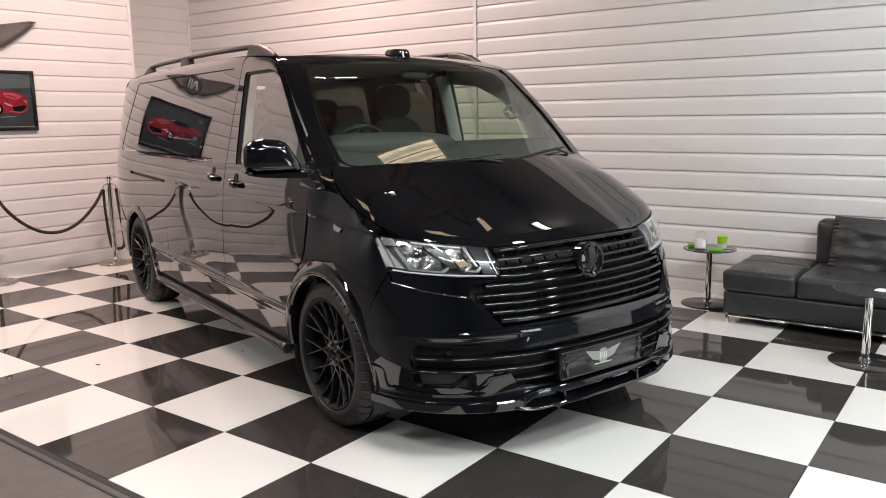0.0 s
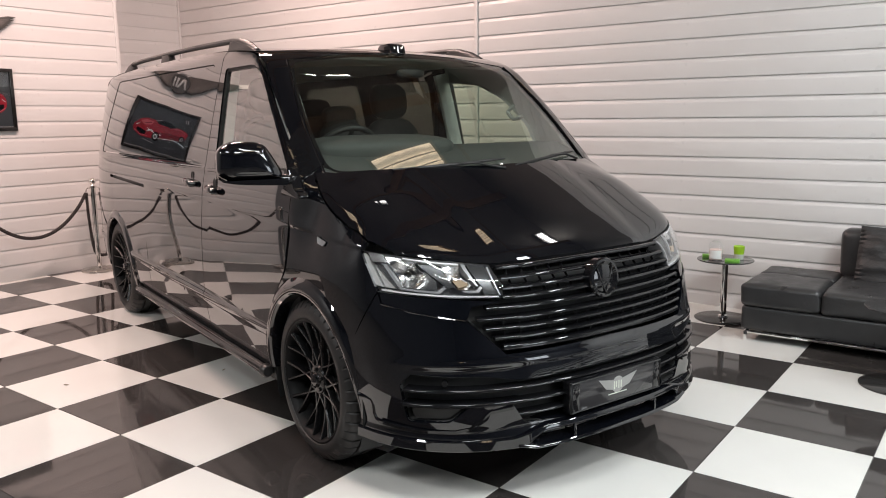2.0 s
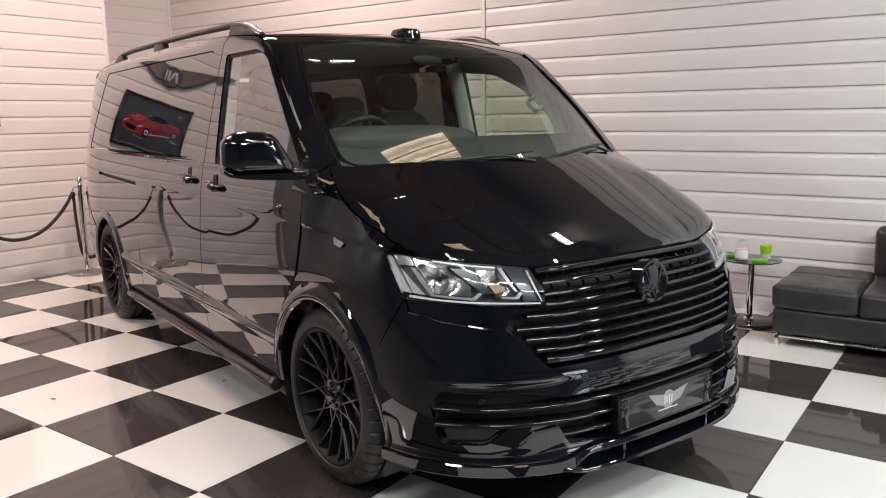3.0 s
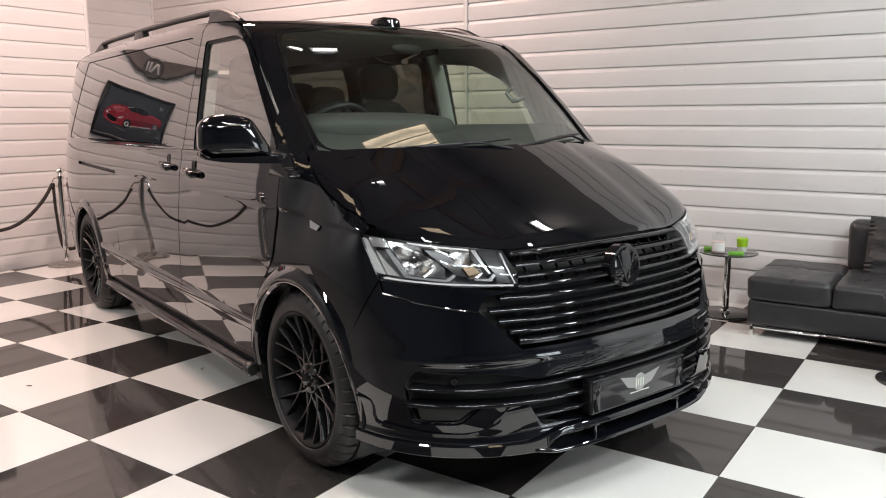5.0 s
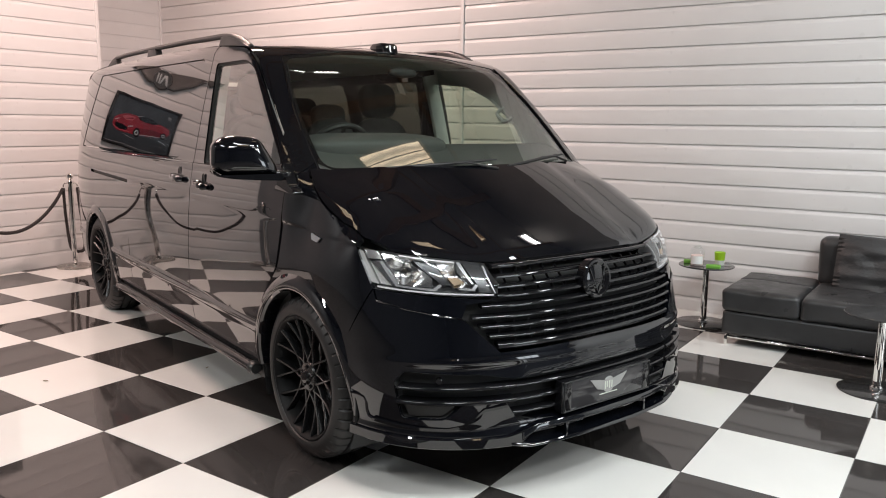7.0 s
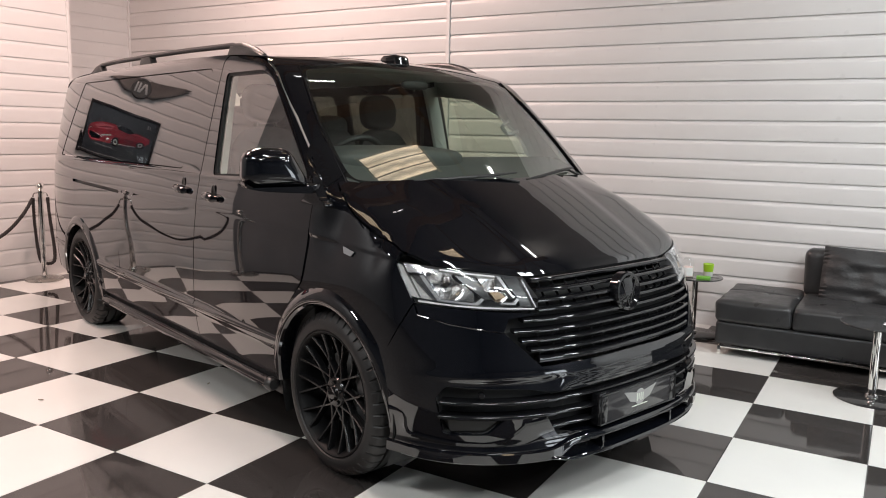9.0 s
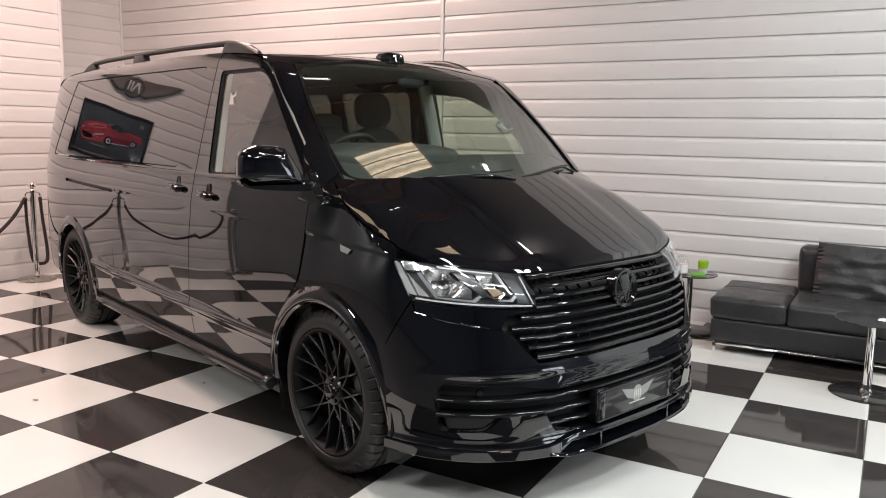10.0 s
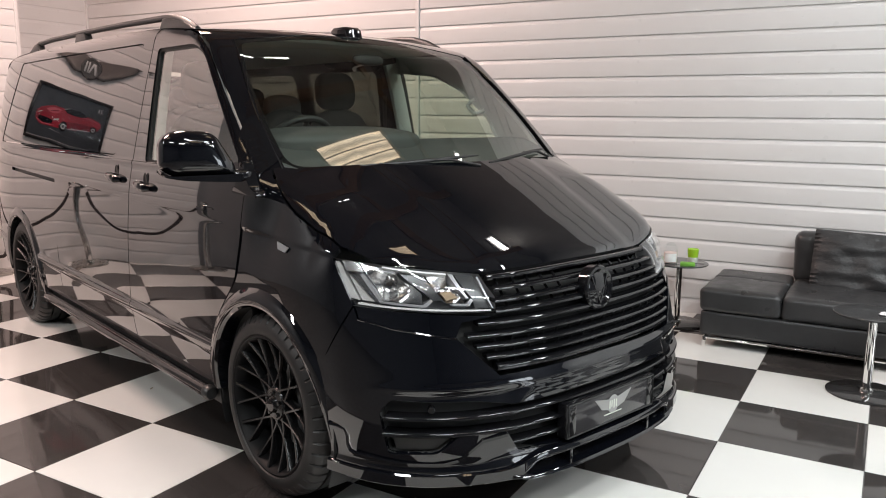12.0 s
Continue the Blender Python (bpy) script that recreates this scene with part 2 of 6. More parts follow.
def clad_wall(name, label, length, base, m, height, back=0.12, lip=1.0):
    """A wall along its own x, faced with boards to -y."""
    wall = thing(name, label, "wall", m, kind="structure")
    part("backing", box(0, length, 0, back, 0, height), BOARD, wall)
    k0 = -1 if base > 0.02 else 0
    ob = finish("board", prism([(-d, z) for d, z in board_profile(0, 0.0, lip)], length, axis="x"), BOARD)
    me = ob.data
    bpy.data.objects.remove(ob)
    k = k0
    while base + (k + 1) * PITCH < height:
        o = new("board", me)
        o.location = (0, 0, base + k * PITCH)
        o.parent = wall
        k += 1
    return wall


# The boards of each wall face the room.
clad_wall("wall_back", "white overlapping horizontal board cladding behind the sofa", 4.48, 0.122, pose(-5.83, 4.2, 0), CLAD)
clad_wall("wall_back_east", "white overlapping horizontal board cladding beyond the joint strip", 11.30, 0.122 - 0.003, pose(-1.30, 4.2, 0), CLAD)
clad_wall("wall_left", "white overlapping horizontal board cladding behind the rope posts", 2.80, 0.0, pose(-4.91, 2.745 - 2.80, 0, 0, 0, 90), TOP, lip=0.62)
clad_wall("wall_recess", "white board cladding of the corner recess", 1.40, 0.04, pose(-5.83, 2.78, 0, 0, 0, 90), TOP, lip=0.62)
tagged(finish("wall_return", box(-5.95, -4.93, 2.655, 2.768, 0, TOP), BOARD), "white return of the clad wall at the recess", "wall", kind="structure")
for nm, bx, lab in (
    ("joint_trim", (-1.345, -1.305, 4.172, 4.2, 0, CLAD), "white vertical joint strip between the boards"),
    ("corner_trim", (-5.83, -5.795, 4.165, 4.2, 0, TOP), "white corner strip of the clad walls"),
    ("edge_trim", (-4.935, -4.888, 2.742, 2.778, 0, TOP), "white edge strip at the end of the clad wall"),
):
    tagged(finish(nm, box(*bx, bevel=0.003), BOARD), lab, "wall trim", kind="structure")
tagged(finish("wall_right", box(10.0, 10.12, -9, 4.2, -0.06, TOP), FARWALL), "plain dark grey side wall", "wall", kind="structure")
tagged(finish("wall_front", box(-9, 10.1, -9.12, -9, -0.06, TOP), FARWALL), "plain dark grey wall behind the camera", "wall", kind="structure")
tagged(finish("wall_side", box(-5.05, -4.97, -9, -0.055, -0.06, TOP), DARKWALL), "plain dark grey wall beside the clad wall", "wall", kind="structure")
tagged(finish("wall_upper", box(-5.95, 10.0, 4.2, 4.32, CLAD, TOP), CEILING), "plain dark wall above the cladding", "wall", kind="structure")
tagged(finish("ceiling", box(-9.1, 10.2, -9.1, 4.4, TOP, TOP + 0.1), CEILING), "dark warehouse ceiling", "ceiling", kind="structure")

TIMBER = material("brown_roof_timber", (0.17, 0.105, 0.065), 0.75, grain=(10, 0.3))
bm = bmesh.new()
for x in (-4.2, -3.4, -1.6, -0.75, 0.3, 1.78, 5.4):
    box(x - 0.07, x + 0.07, -2.4, 4.19, TOP - 0.16, TOP - 0.001, bm=bm)
for y in (3.2, -2.45):
    box(-5.8, 9.9, y - 0.05, y + 0.05, TOP - 0.035, TOP - 0.001, bm=bm)
tagged(finish("ceiling_beams", bm, TIMBER), "brown timber roof beams under the dark ceiling", "ceiling beams", kind="structure")

# ---- the van's shape ----
W_OF_Z = smooth_curve([(0.20, 0.905), (0.42, 0.942), (0.60, 0.951), (0.80, 0.952), (1.00, 0.946), (1.15, 0.938), (1.25, 0.9215), (1.35, 0.9042), (1.45, 0.886), (1.55, 0.867), (1.65, 0.847), (1.75, 0.826), (1.85, 0.804), (1.95, 0.781)])
NOSE_A = smooth_curve([(0.15, 0.90), (0.26, 0.92), (0.36, 0.914), (0.50, 0.914), (0.555, 0.906), (0.60, 0.893), (0.66, 0.879), (0.78, 0.850), (0.92, 0.81), (1.05, 0.74)])
ROUND = smooth_curve([(0.80, 0.05), (0.92, 0.04), (1.00, 0.034), (1.06, 0.034), (1.22, 0.032), (1.26, 0.034), (1.32, 0.045), (1.60, 0.045), (1.80, 0.05), (1.95, 0.055)])


def round_and(a, b, r):
    return np.minimum(-r, np.maximum(a, b)) + np.hypot(np.maximum(r + a, 0), np.maximum(r + b, 0))


def bonnet_z(x, y):
    ay = np.abs(y)
    ahead = np.clip((x - 0.02) / 0.22, 0, 1)
    crown = (0.05 * (y / 0.85) ** 2 + 0.22 * np.clip(ay - 0.42, 0, None) ** 2) * (1 - ahead) + (0.003 + 0.032 * (y / 0.85) ** 2 + 1.30 * np.clip(ay - 0.66, 0, None) ** 2) * ahead
    z = 1.275 - 0.46 * (x - 0.12) - 0.12 * (x - 0.12) ** 2 - crown - 0.2 * np.clip(x - 0.5, 0, None) ** 2
    rib = np.abs(y) - (0.40 + 0.05 * np.clip((0.7 - x) / 0.6, 0, 1))
    return z - 0.008 / (1 + np.exp(np.clip(-rib / 0.013, -40, 40)))


def screen_x(y, z):
    h = z - 1.215
    return 0.165 - 1.13 * h - 0.16 * h * h - (0.28 - 0.20 * np.clip(h, 0, 0.6)) * y * y


def roof_z(x, y):
    return 1.925 - 0.032 * (y / 0.75) ** 2 - 0.075 * np.clip((x + 1.5) / 0.9, 0, None) ** 2 - 0.03 * np.clip((-3.4 - x), 0, None) ** 2


HOOD = [True]


def hull(x, y, z):
    """Below nothing inside the body, above outside; about a distance."""
    x, y, z = (np.asarray(c, float) for c in (x, y, z))
    ay = np.abs(y)
    d = 0.72
    w = W_OF_Z(z) - 0.085 * np.clip((-3.2 - x) / 1.15, 0, None) ** 3
    lean = np.clip((z - 0.87) / 0.28, 0, 1) * (1 - 0.75 * np.clip((x - 0.28) / 0.12, 0, 1))
    ahead = np.clip((x + 0.13) / 0.20, 0, 1)
    w = np.maximum(w - 0.050 * lean * lean * (3 - 2 * lean) * ahead * ahead * (3 - 2 * ahead), 0.05)
    a = np.clip((x - (NOSE_A(z) - d)) / d, 0, None)
    n = 2.6
    side = 0.85 * ((a**n + (ay / w) ** n) ** (1 / n) - 1)
    rear = (-4.36 + 0.10 * np.clip(z - 1.2, 0, None)) - x
    side = round_and(side, rear, 0.10)
    hood = 0.93 * (z - bonnet_z(x, y))
    cabin = round_and(0.66 * (x - screen_x(y, z)), z - roof_z(x, y), 0.07 + 0 * z)
    return round_and(side, np.minimum(hood, cabin) if HOOD[0] else cabin, ROUND(z))


def root(f, lo, hi):
    """Where f turns from inside (lo) to outside (hi)."""
    for _ in range(36):
        mid = (lo + hi) / 2
        out = f(mid) > 0
        lo, hi = np.where(out, lo, mid), np.where(out, mid, hi)
    return (lo + hi) / 2


def on_side(x, z):
    x, z = np.asarray(x, float), np.asarray(z, float)
    return root(lambda y: hull(x, y, z), 0 * x, 0 * x + 1.1)


def on_front(y, z):
    y, z = np.asarray(y, float), np.asarray(z, float)
    return root(lambda x: hull(x, y, z), 0 * y - 1.6, 0 * y + 1.2)


def on_top(x, y):
    x, y = np.asarray(x, float), np.asarray(y, float)
    return root(lambda z: hull(x, y, z), 0 * x + 0.3, 0 * x + 2.3)


def on_wrap(u, z):
    """The nose, unrolled: u is the angle round a post inside it, times 0.8."""
    c, s = np.cos(u / 0.8), np.sin(u / 0.8)
    r = root(lambda q: hull(0.1 + q * c, q * s, z), 0 * u + 0.05, 0 * u + 1.3)
    return 0.1 + r * c, r * s


def on_cabin(u, z):
    """The cab, unrolled round a post between the seats."""
    c, s = np.cos(u / 0.9), np.sin(u / 0.9)
    r = root(lambda q: hull(-1.1 + q * c, q * s, z), 0 * u + 0.05, 0 * u + 1.6)
    return -1.1 + r * c, r * s


def cab_point(x, y, z):
    return (0.9 * math.atan2(y, x + 1.1), z)


def cab_screen(points):
    y, z = np.array(points, float).T
    return [cab_point(*p) for p in zip(on_front(y, z), y, z)]


def cab_side(points, sign):
    x, z = np.array(points, float).T
    return [cab_point(*p) for p in zip(x, sign * on_side(x, z), z)]


def unrolled(points):
    """Points (y, z) of the nose as seen from the front, in the unrolled view."""
    y, z = np.array(points, float).T
    x = on_front(y, z)
    return [(float(a), float(b)) for a, b in zip(0.8 * np.arctan2(y, x - 0.1), z)]


def unrolled_side(x, z):
    """A point of the right-hand side, in the unrolled view of the nose."""
    return (0.8 * math.atan2(-float(on_side(np.array([x]), np.array([z]))[0]), x - 0.1), z)


def skin(u, v, view, sign=-1):
    u, v = np.asarray(u, float), np.asarray(v, float)
    if view == "side":
        return np.stack([u, sign * on_side(u, v), v], -1)
    if view == "front":
        return np.stack([on_front(u, v), u, v], -1)
    if view == "cabin":
        return np.stack([*on_cabin(u, v), v], -1)
    if view == "wrap":
        return np.stack([*on_wrap(u, v), v], -1)
    return np.stack([u, v, on_top(u, v)], -1)


def hull_normals(p):
    e = 1e-4
    g = np.stack([hull(*(p + e * d).T) - hull(*(p - e * d).T) for d in np.eye(3)], 1)
    return g / np.linalg.norm(g, axis=1, keepdims=True)


def inside(poly, u, v):
    hit = False
    n = len(poly)
    for k in range(n):
        (a, b), (c, d) = poly[k], poly[(k + 1) % n]
        if (b > v) != (d > v) and u < (c - a) * (v - b) / (d - b) + a:
            hit = not hit
    return hit


def cut_sheet(outline, holes=(), step=0.04, lines=()):
    """A flat mesh of small squares, cut to an outline with holes; lines add rows of vertices along creases."""
    us, vs = [p[0] for p in outline], [p[1] for p in outline]
    u0, v0 = min(us) - 0.001, min(vs) - 0.001
    nu, nv = max(2, math.ceil((max(us) + 0.001 - u0) / step)), max(2, math.ceil((max(vs) + 0.001 - v0) / step))
    du, dv = (max(us) + 0.001 - u0) / nu, (max(vs) + 0.001 - v0) / nv
    bm = bmesh.new()
    grid = [[bm.verts.new((u0 + du * i, v0 + dv * j, 0)) for j in range(nv + 1)] for i in range(nu + 1)]
    for i in range(nu):
        for j in range(nv):
            bm.faces.new((grid[i][j], grid[i + 1][j], grid[i + 1][j + 1], grid[i][j + 1]))
    for poly in (*lines, outline, *holes):
        n = len(poly)
        for k in range(1 if n == 2 else n):
            a, b = Vector((*poly[k][:2], 0)), Vector((*poly[(k + 1) % n][:2], 0))
            d = b - a
            if d.length < 1e-5:
                continue
            no = Vector((-d.y, d.x, 0)).normalized()
            lo = Vector((min(a.x, b.x) - 1e-4, min(a.y, b.y) - 1e-4))
            hi = Vector((max(a.x, b.x) + 1e-4, max(a.y, b.y) + 1e-4))
            near = []
            for f in bm.faces:
                xs, ys = [v.co.x for v in f.verts], [v.co.y for v in f.verts]
                if min(xs) <= hi.x and max(xs) >= lo.x and min(ys) <= hi.y and max(ys) >= lo.y:
                    near.append(f)
            geom = near + list({e for f in near for e in f.edges}) + list({v for f in near for v in f.verts})
            bmesh.ops.bisect_plane(bm, geom=geom, plane_co=a, plane_no=no, dist=1e-6)
    gone = []
    for f in bm.faces:
        c = f.calc_center_median()
        if not inside(outline, c.x, c.y) or any(inside(h, c.x, c.y) for h in holes):
            gone.append(f)
    bmesh.ops.delete(bm, geom=gone, context="FACES")
    bmesh.ops.remove_doubles(bm, verts=bm.verts, dist=2e-4)
    return bm


def panel(name, mat, parent, view, outline, holes=(), step=0.04, sink=0.0, fold=0.022, sign=-1, label="", relief=None, lines=()):
    """A sheet of the van's skin, cut to an outline seen from the side (x, z), the front (y, z) or the top (x, y), with folded edges.
    sink sets it back into the body; relief(u, v) adds a height along the skin's normal."""
    if sign > 0 and view in ("front", "wrap"):
        outline, holes = [(-u, v) for u, v in outline], [[(-u, v) for u, v in h] for h in holes]
    if sign > 0 and view == "top":
        outline, holes = [(u, -v) for u, v in outline], [[(u, -v) for u, v in h] for h in holes]
    bm = cut_sheet(outline, holes, step, lines)
    bm.verts.ensure_lookup_table()
    uv = np.array([v.co[:2] for v in bm.verts])
    u, v = uv.T
    p = skin(u, v, view, sign)
    nrm = hull_normals(p)
    lift = -sink + (relief(u, v) if relief else 0.0)
    p = p + nrm * np.reshape(lift, (-1, 1))
    for vert, q in zip(bm.verts, p):
        vert.co = q
    bm.normal_update()
    f0 = max(bm.faces, key=lambda f: f.calc_area())
    k = f0.verts[0].index
    if f0.normal.dot(Vector(nrm[k])) < 0:
        bmesh.ops.reverse_faces(bm, faces=bm.faces)
    if fold:
        rim = [e for e in bm.edges if e.is_boundary]
        at = {vv: Vector(nrm[vv.index]) for e in rim for vv in e.verts}
        ex = bmesh.ops.extrude_edge_only(bm, edges=rim)
        new_verts = [g for g in ex["geom"] if isinstance(g, bmesh.types.BMVert)]
        old = {}
        for vv in new_verts:
            for e in vv.link_edges:
                o = e.other_vert(vv)
                if o in at:
                    old[vv] = o
        for vv in new_verts:
            if vv in old:
                vv.co = vv.co - at[old[vv]] * fold
        bm.normal_update()
        bmesh.ops.recalc_face_normals(bm, faces=[f for f in bm.faces])
        bm.normal_update()
        bm.faces.ensure_lookup_table()
        big = max((f for f in bm.faces if all(x in at or x.index < len(nrm) for x in f.verts)), key=lambda f: f.calc_area())
        ref = [x for x in big.verts if 0 <= x.index < len(nrm)]
        if ref and big.normal.dot(Vector(nrm[ref[0].index])) < 0:
            bmesh.ops.reverse_faces(bm, faces=bm.faces)
    return raw(name, bm, mat, parent, label, 40.0)


def arc(cx, cz, r, a0, a1, n=24, sq=1.0):
    return [(cx + r * math.cos(radians(a0 + (a1 - a0) * k / n)), cz + sq * r * math.sin(radians(a0 + (a1 - a0) * k / n))) for k in range(n + 1)]


VAN = pose(0.663, 1.2455, 0, 0, 0, -18.1)
van = thing("van", "glossy black panel van with roof rails and slatted grille", "van", VAN)
HUB_Z, WB, R_ARCH, R_FLARE = 0.352, 3.40, 0.405, 0.475

# ---- doors, sides and wings ----
WINDOW = rounded([(-1.125, 1.247), (-0.185, 1.283, 0.03), (-0.645, 1.742, 0.09), (-0.75, 1.778, 0.08), (-1.145, 1.778, 0.03)], 0.03)
PANE = rounded([(-1.115, 1.251), (-0.195, 1.286, 0.02), (-0.650, 1.738, 0.08), (-0.752, 1.773, 0.07), (-1.138, 1.773, 0.02)], 0.02)
SIGHT = rounded([(-1.104, 1.258), (-0.210, 1.291, 0.02), (-0.652, 1.733, 0.08), (-0.752, 1.767, 0.07), (-1.128, 1.767, 0.02)], 0.02)
DOOR = rounded([(-0.118, 1.235, 0.02), (-0.155, 1.0), (-0.20, 0.83), (-0.36, 0.66), (-0.43, 0.50), (-0.44, 0.33), (-1.32, 0.33, 0.03), (-1.345, 0.57), (-1.318, 0.94), (-1.270, 1.25), (-1.196, 1.872, 0.02), (-0.90, 1.848), (-0.79, 1.830, 0.05), (-0.70, 1.795, 0.05), (-0.645, 1.763), (-0.40, 1.546), (-0.20, 1.355), (-0.145, 1.29, 0.02)], 0.04)
LEFT_REAR = rounded([(-2.45, 1.27), (-1.66, 1.27), (-1.60, 1.76), (-2.45, 1.77)], 0.06)
LEFT_QUARTER = rounded([(-3.85, 1.27), (-2.62, 1.27), (-2.62, 1.77), (-3.55, 1.77)], 0.08)


def step_at(d, width):
    return 1 / (1 + np.exp(np.clip(-d / width, -40, 40)))


def crease_height(u):
    """The feature line: nearly level along the doors, falling over the wing to the headlamp."""
    return np.interp(u, [-4.4, -1.3, -0.65, -0.15, 0.06, 0.36, 0.6], [1.090, 1.066, 1.052, 1.045, 1.026, 1.006, 0.990])


def crease(u, v):
    """The belt ledge under the windows and the soft feature line of the doors."""
    line = crease_height(u)
    return 0.005 * np.exp(-(((v - 1.238) / 0.011) ** 2)) - 0.0016 * step_at(line - v, 0.0032) * step_at(v - 0.60, 0.10) - fold_back(v - line) * (1 - step_at(v - 1.19, 0.012)) + sheet_waves(u, v)


def fold_back(h):
    """The sheet leans in more steeply above the feature line."""
    return 0.0021 * (1 - np.exp(-np.clip(h, 0, None) / 0.06))


def sheet_waves(u, v):
    """The slight unevenness of pressed and painted sheet metal."""
    return 0.00040 * np.sin(8.3 * u + 2.1 * v + 0.6) * np.sin(3.1 * v + 0.9 * u) + 0.00004 * np.sin(19.0 * u + 5.0 * v + 1.2) + 0.010 * np.cos(np.pi * np.clip((u + 2.25) / 2.4, -0.5, 0.43)) * step_at(v - 0.75, 0.06)


def sill_ridge(u, v):
    """The raised moulding low on the doors."""
    d = np.abs(v - (0.515 + 0.012 * (-1.7 - u))) - 0.022
    return 0.011 * step_at(-d, 0.0025)


def door_relief(u, v):
    return crease(u, v) + sill_ridge(u, v)


def blank_outline(inset):
    """The stamped blank window of the long side."""
    z0, z1 = 1.262 + inset, 1.812 - inset
    left = [(-3.935 + 0.72 * (z - 1.27) + inset, z) for z in (z0, z1)]
    right = [(-1.52 + 0.36 * (z - 1.25) - inset, z) for z in (z0, z1)]
    return rounded([left[0], right[0], right[1], left[1]], 0.035)


def crossing(v, tilt, offsets):
    """Lines along a crease of the side at height v above x = -1.5."""
    return [[(-4.4, v + o - 2.9 * tilt), (0.55, v + o + 2.05 * tilt)] for o in offsets]


CREASES = crossing(1.238, 0.0, (-0.022, -0.013, -0.007, -0.002, 0.003, 0.008, 0.014, 0.022)) + crossing(1.0690, -0.015, (-0.024, -0.012, -0.005, 0.0, 0.005, 0.012, 0.024)) + crossing(0.5126, -0.012, (-0.031, -0.026, -0.0225, -0.019, -0.013, 0.013, 0.019, 0.0225, 0.026, 0.031))


def flare_mesh(cx, sgn, a0=-18, a1=184):
    """The rounded lip round a wheel opening."""
    bm = bmesh.new()
    rows = []
    prof = [(R_ARCH - 0.006, -0.06), (R_ARCH - 0.004, 0.004), (R_ARCH + 0.004, 0.014), (R_ARCH + 0.02, 0.018), (R_ARCH + 0.045, 0.012), (R_FLARE - 0.012, 0.004), (R_FLARE, -0.004)]
    for k in range(49):
        a = radians(a0 + (a1 - a0) * k / 48)
        fade = 1.0 if cx < -1 else min(1.0, max(0.05, math.degrees(a) / 40))
        row = []
        for r, out in prof:
            r = R_ARCH + (r - R_ARCH) * max(fade, 0.2)
            x, z = cx + r * math.cos(a), HUB_Z + r * math.sin(a)
            y = float(on_side(np.array([x]), np.array([max(z, 0.22)]))[0])
            row.append(bm.verts.new((x, sgn * (y + (out * fade if out > 0 else out)), z)))
        rows.append(row)
    for p, q in zip(rows, rows[1:]):
        for k in range(len(prof) - 1):
            bm.faces.new((p[k], p[k + 1], q[k + 1], q[k]))
    return bm


def liner_mesh(cx, sgn):
    """The dark tub inside a wheel opening."""
    bm = bmesh.new()
    rows = [[bm.verts.new((cx + (R_ARCH + 0.03) * math.cos(a), sgn * y, HUB_Z + (R_ARCH + 0.03) * math.sin(a))) for y in (0.92, 0.55)] for a in (radians(-25 + 230 * k / 24) for k in range(25))]
    for p, q in zip(rows, rows[1:]):
        bm.faces.new((p[0], p[1], q[1], q[0]))
    return bm


def side_of(outline, sgn):
    """The passenger's door is cut a little longer."""
    return outline if sgn < 0 else [(u - 0.20 * min(1.0, max(0.0, (-0.80 - u) / 0.25)), v) for u, v in outline]


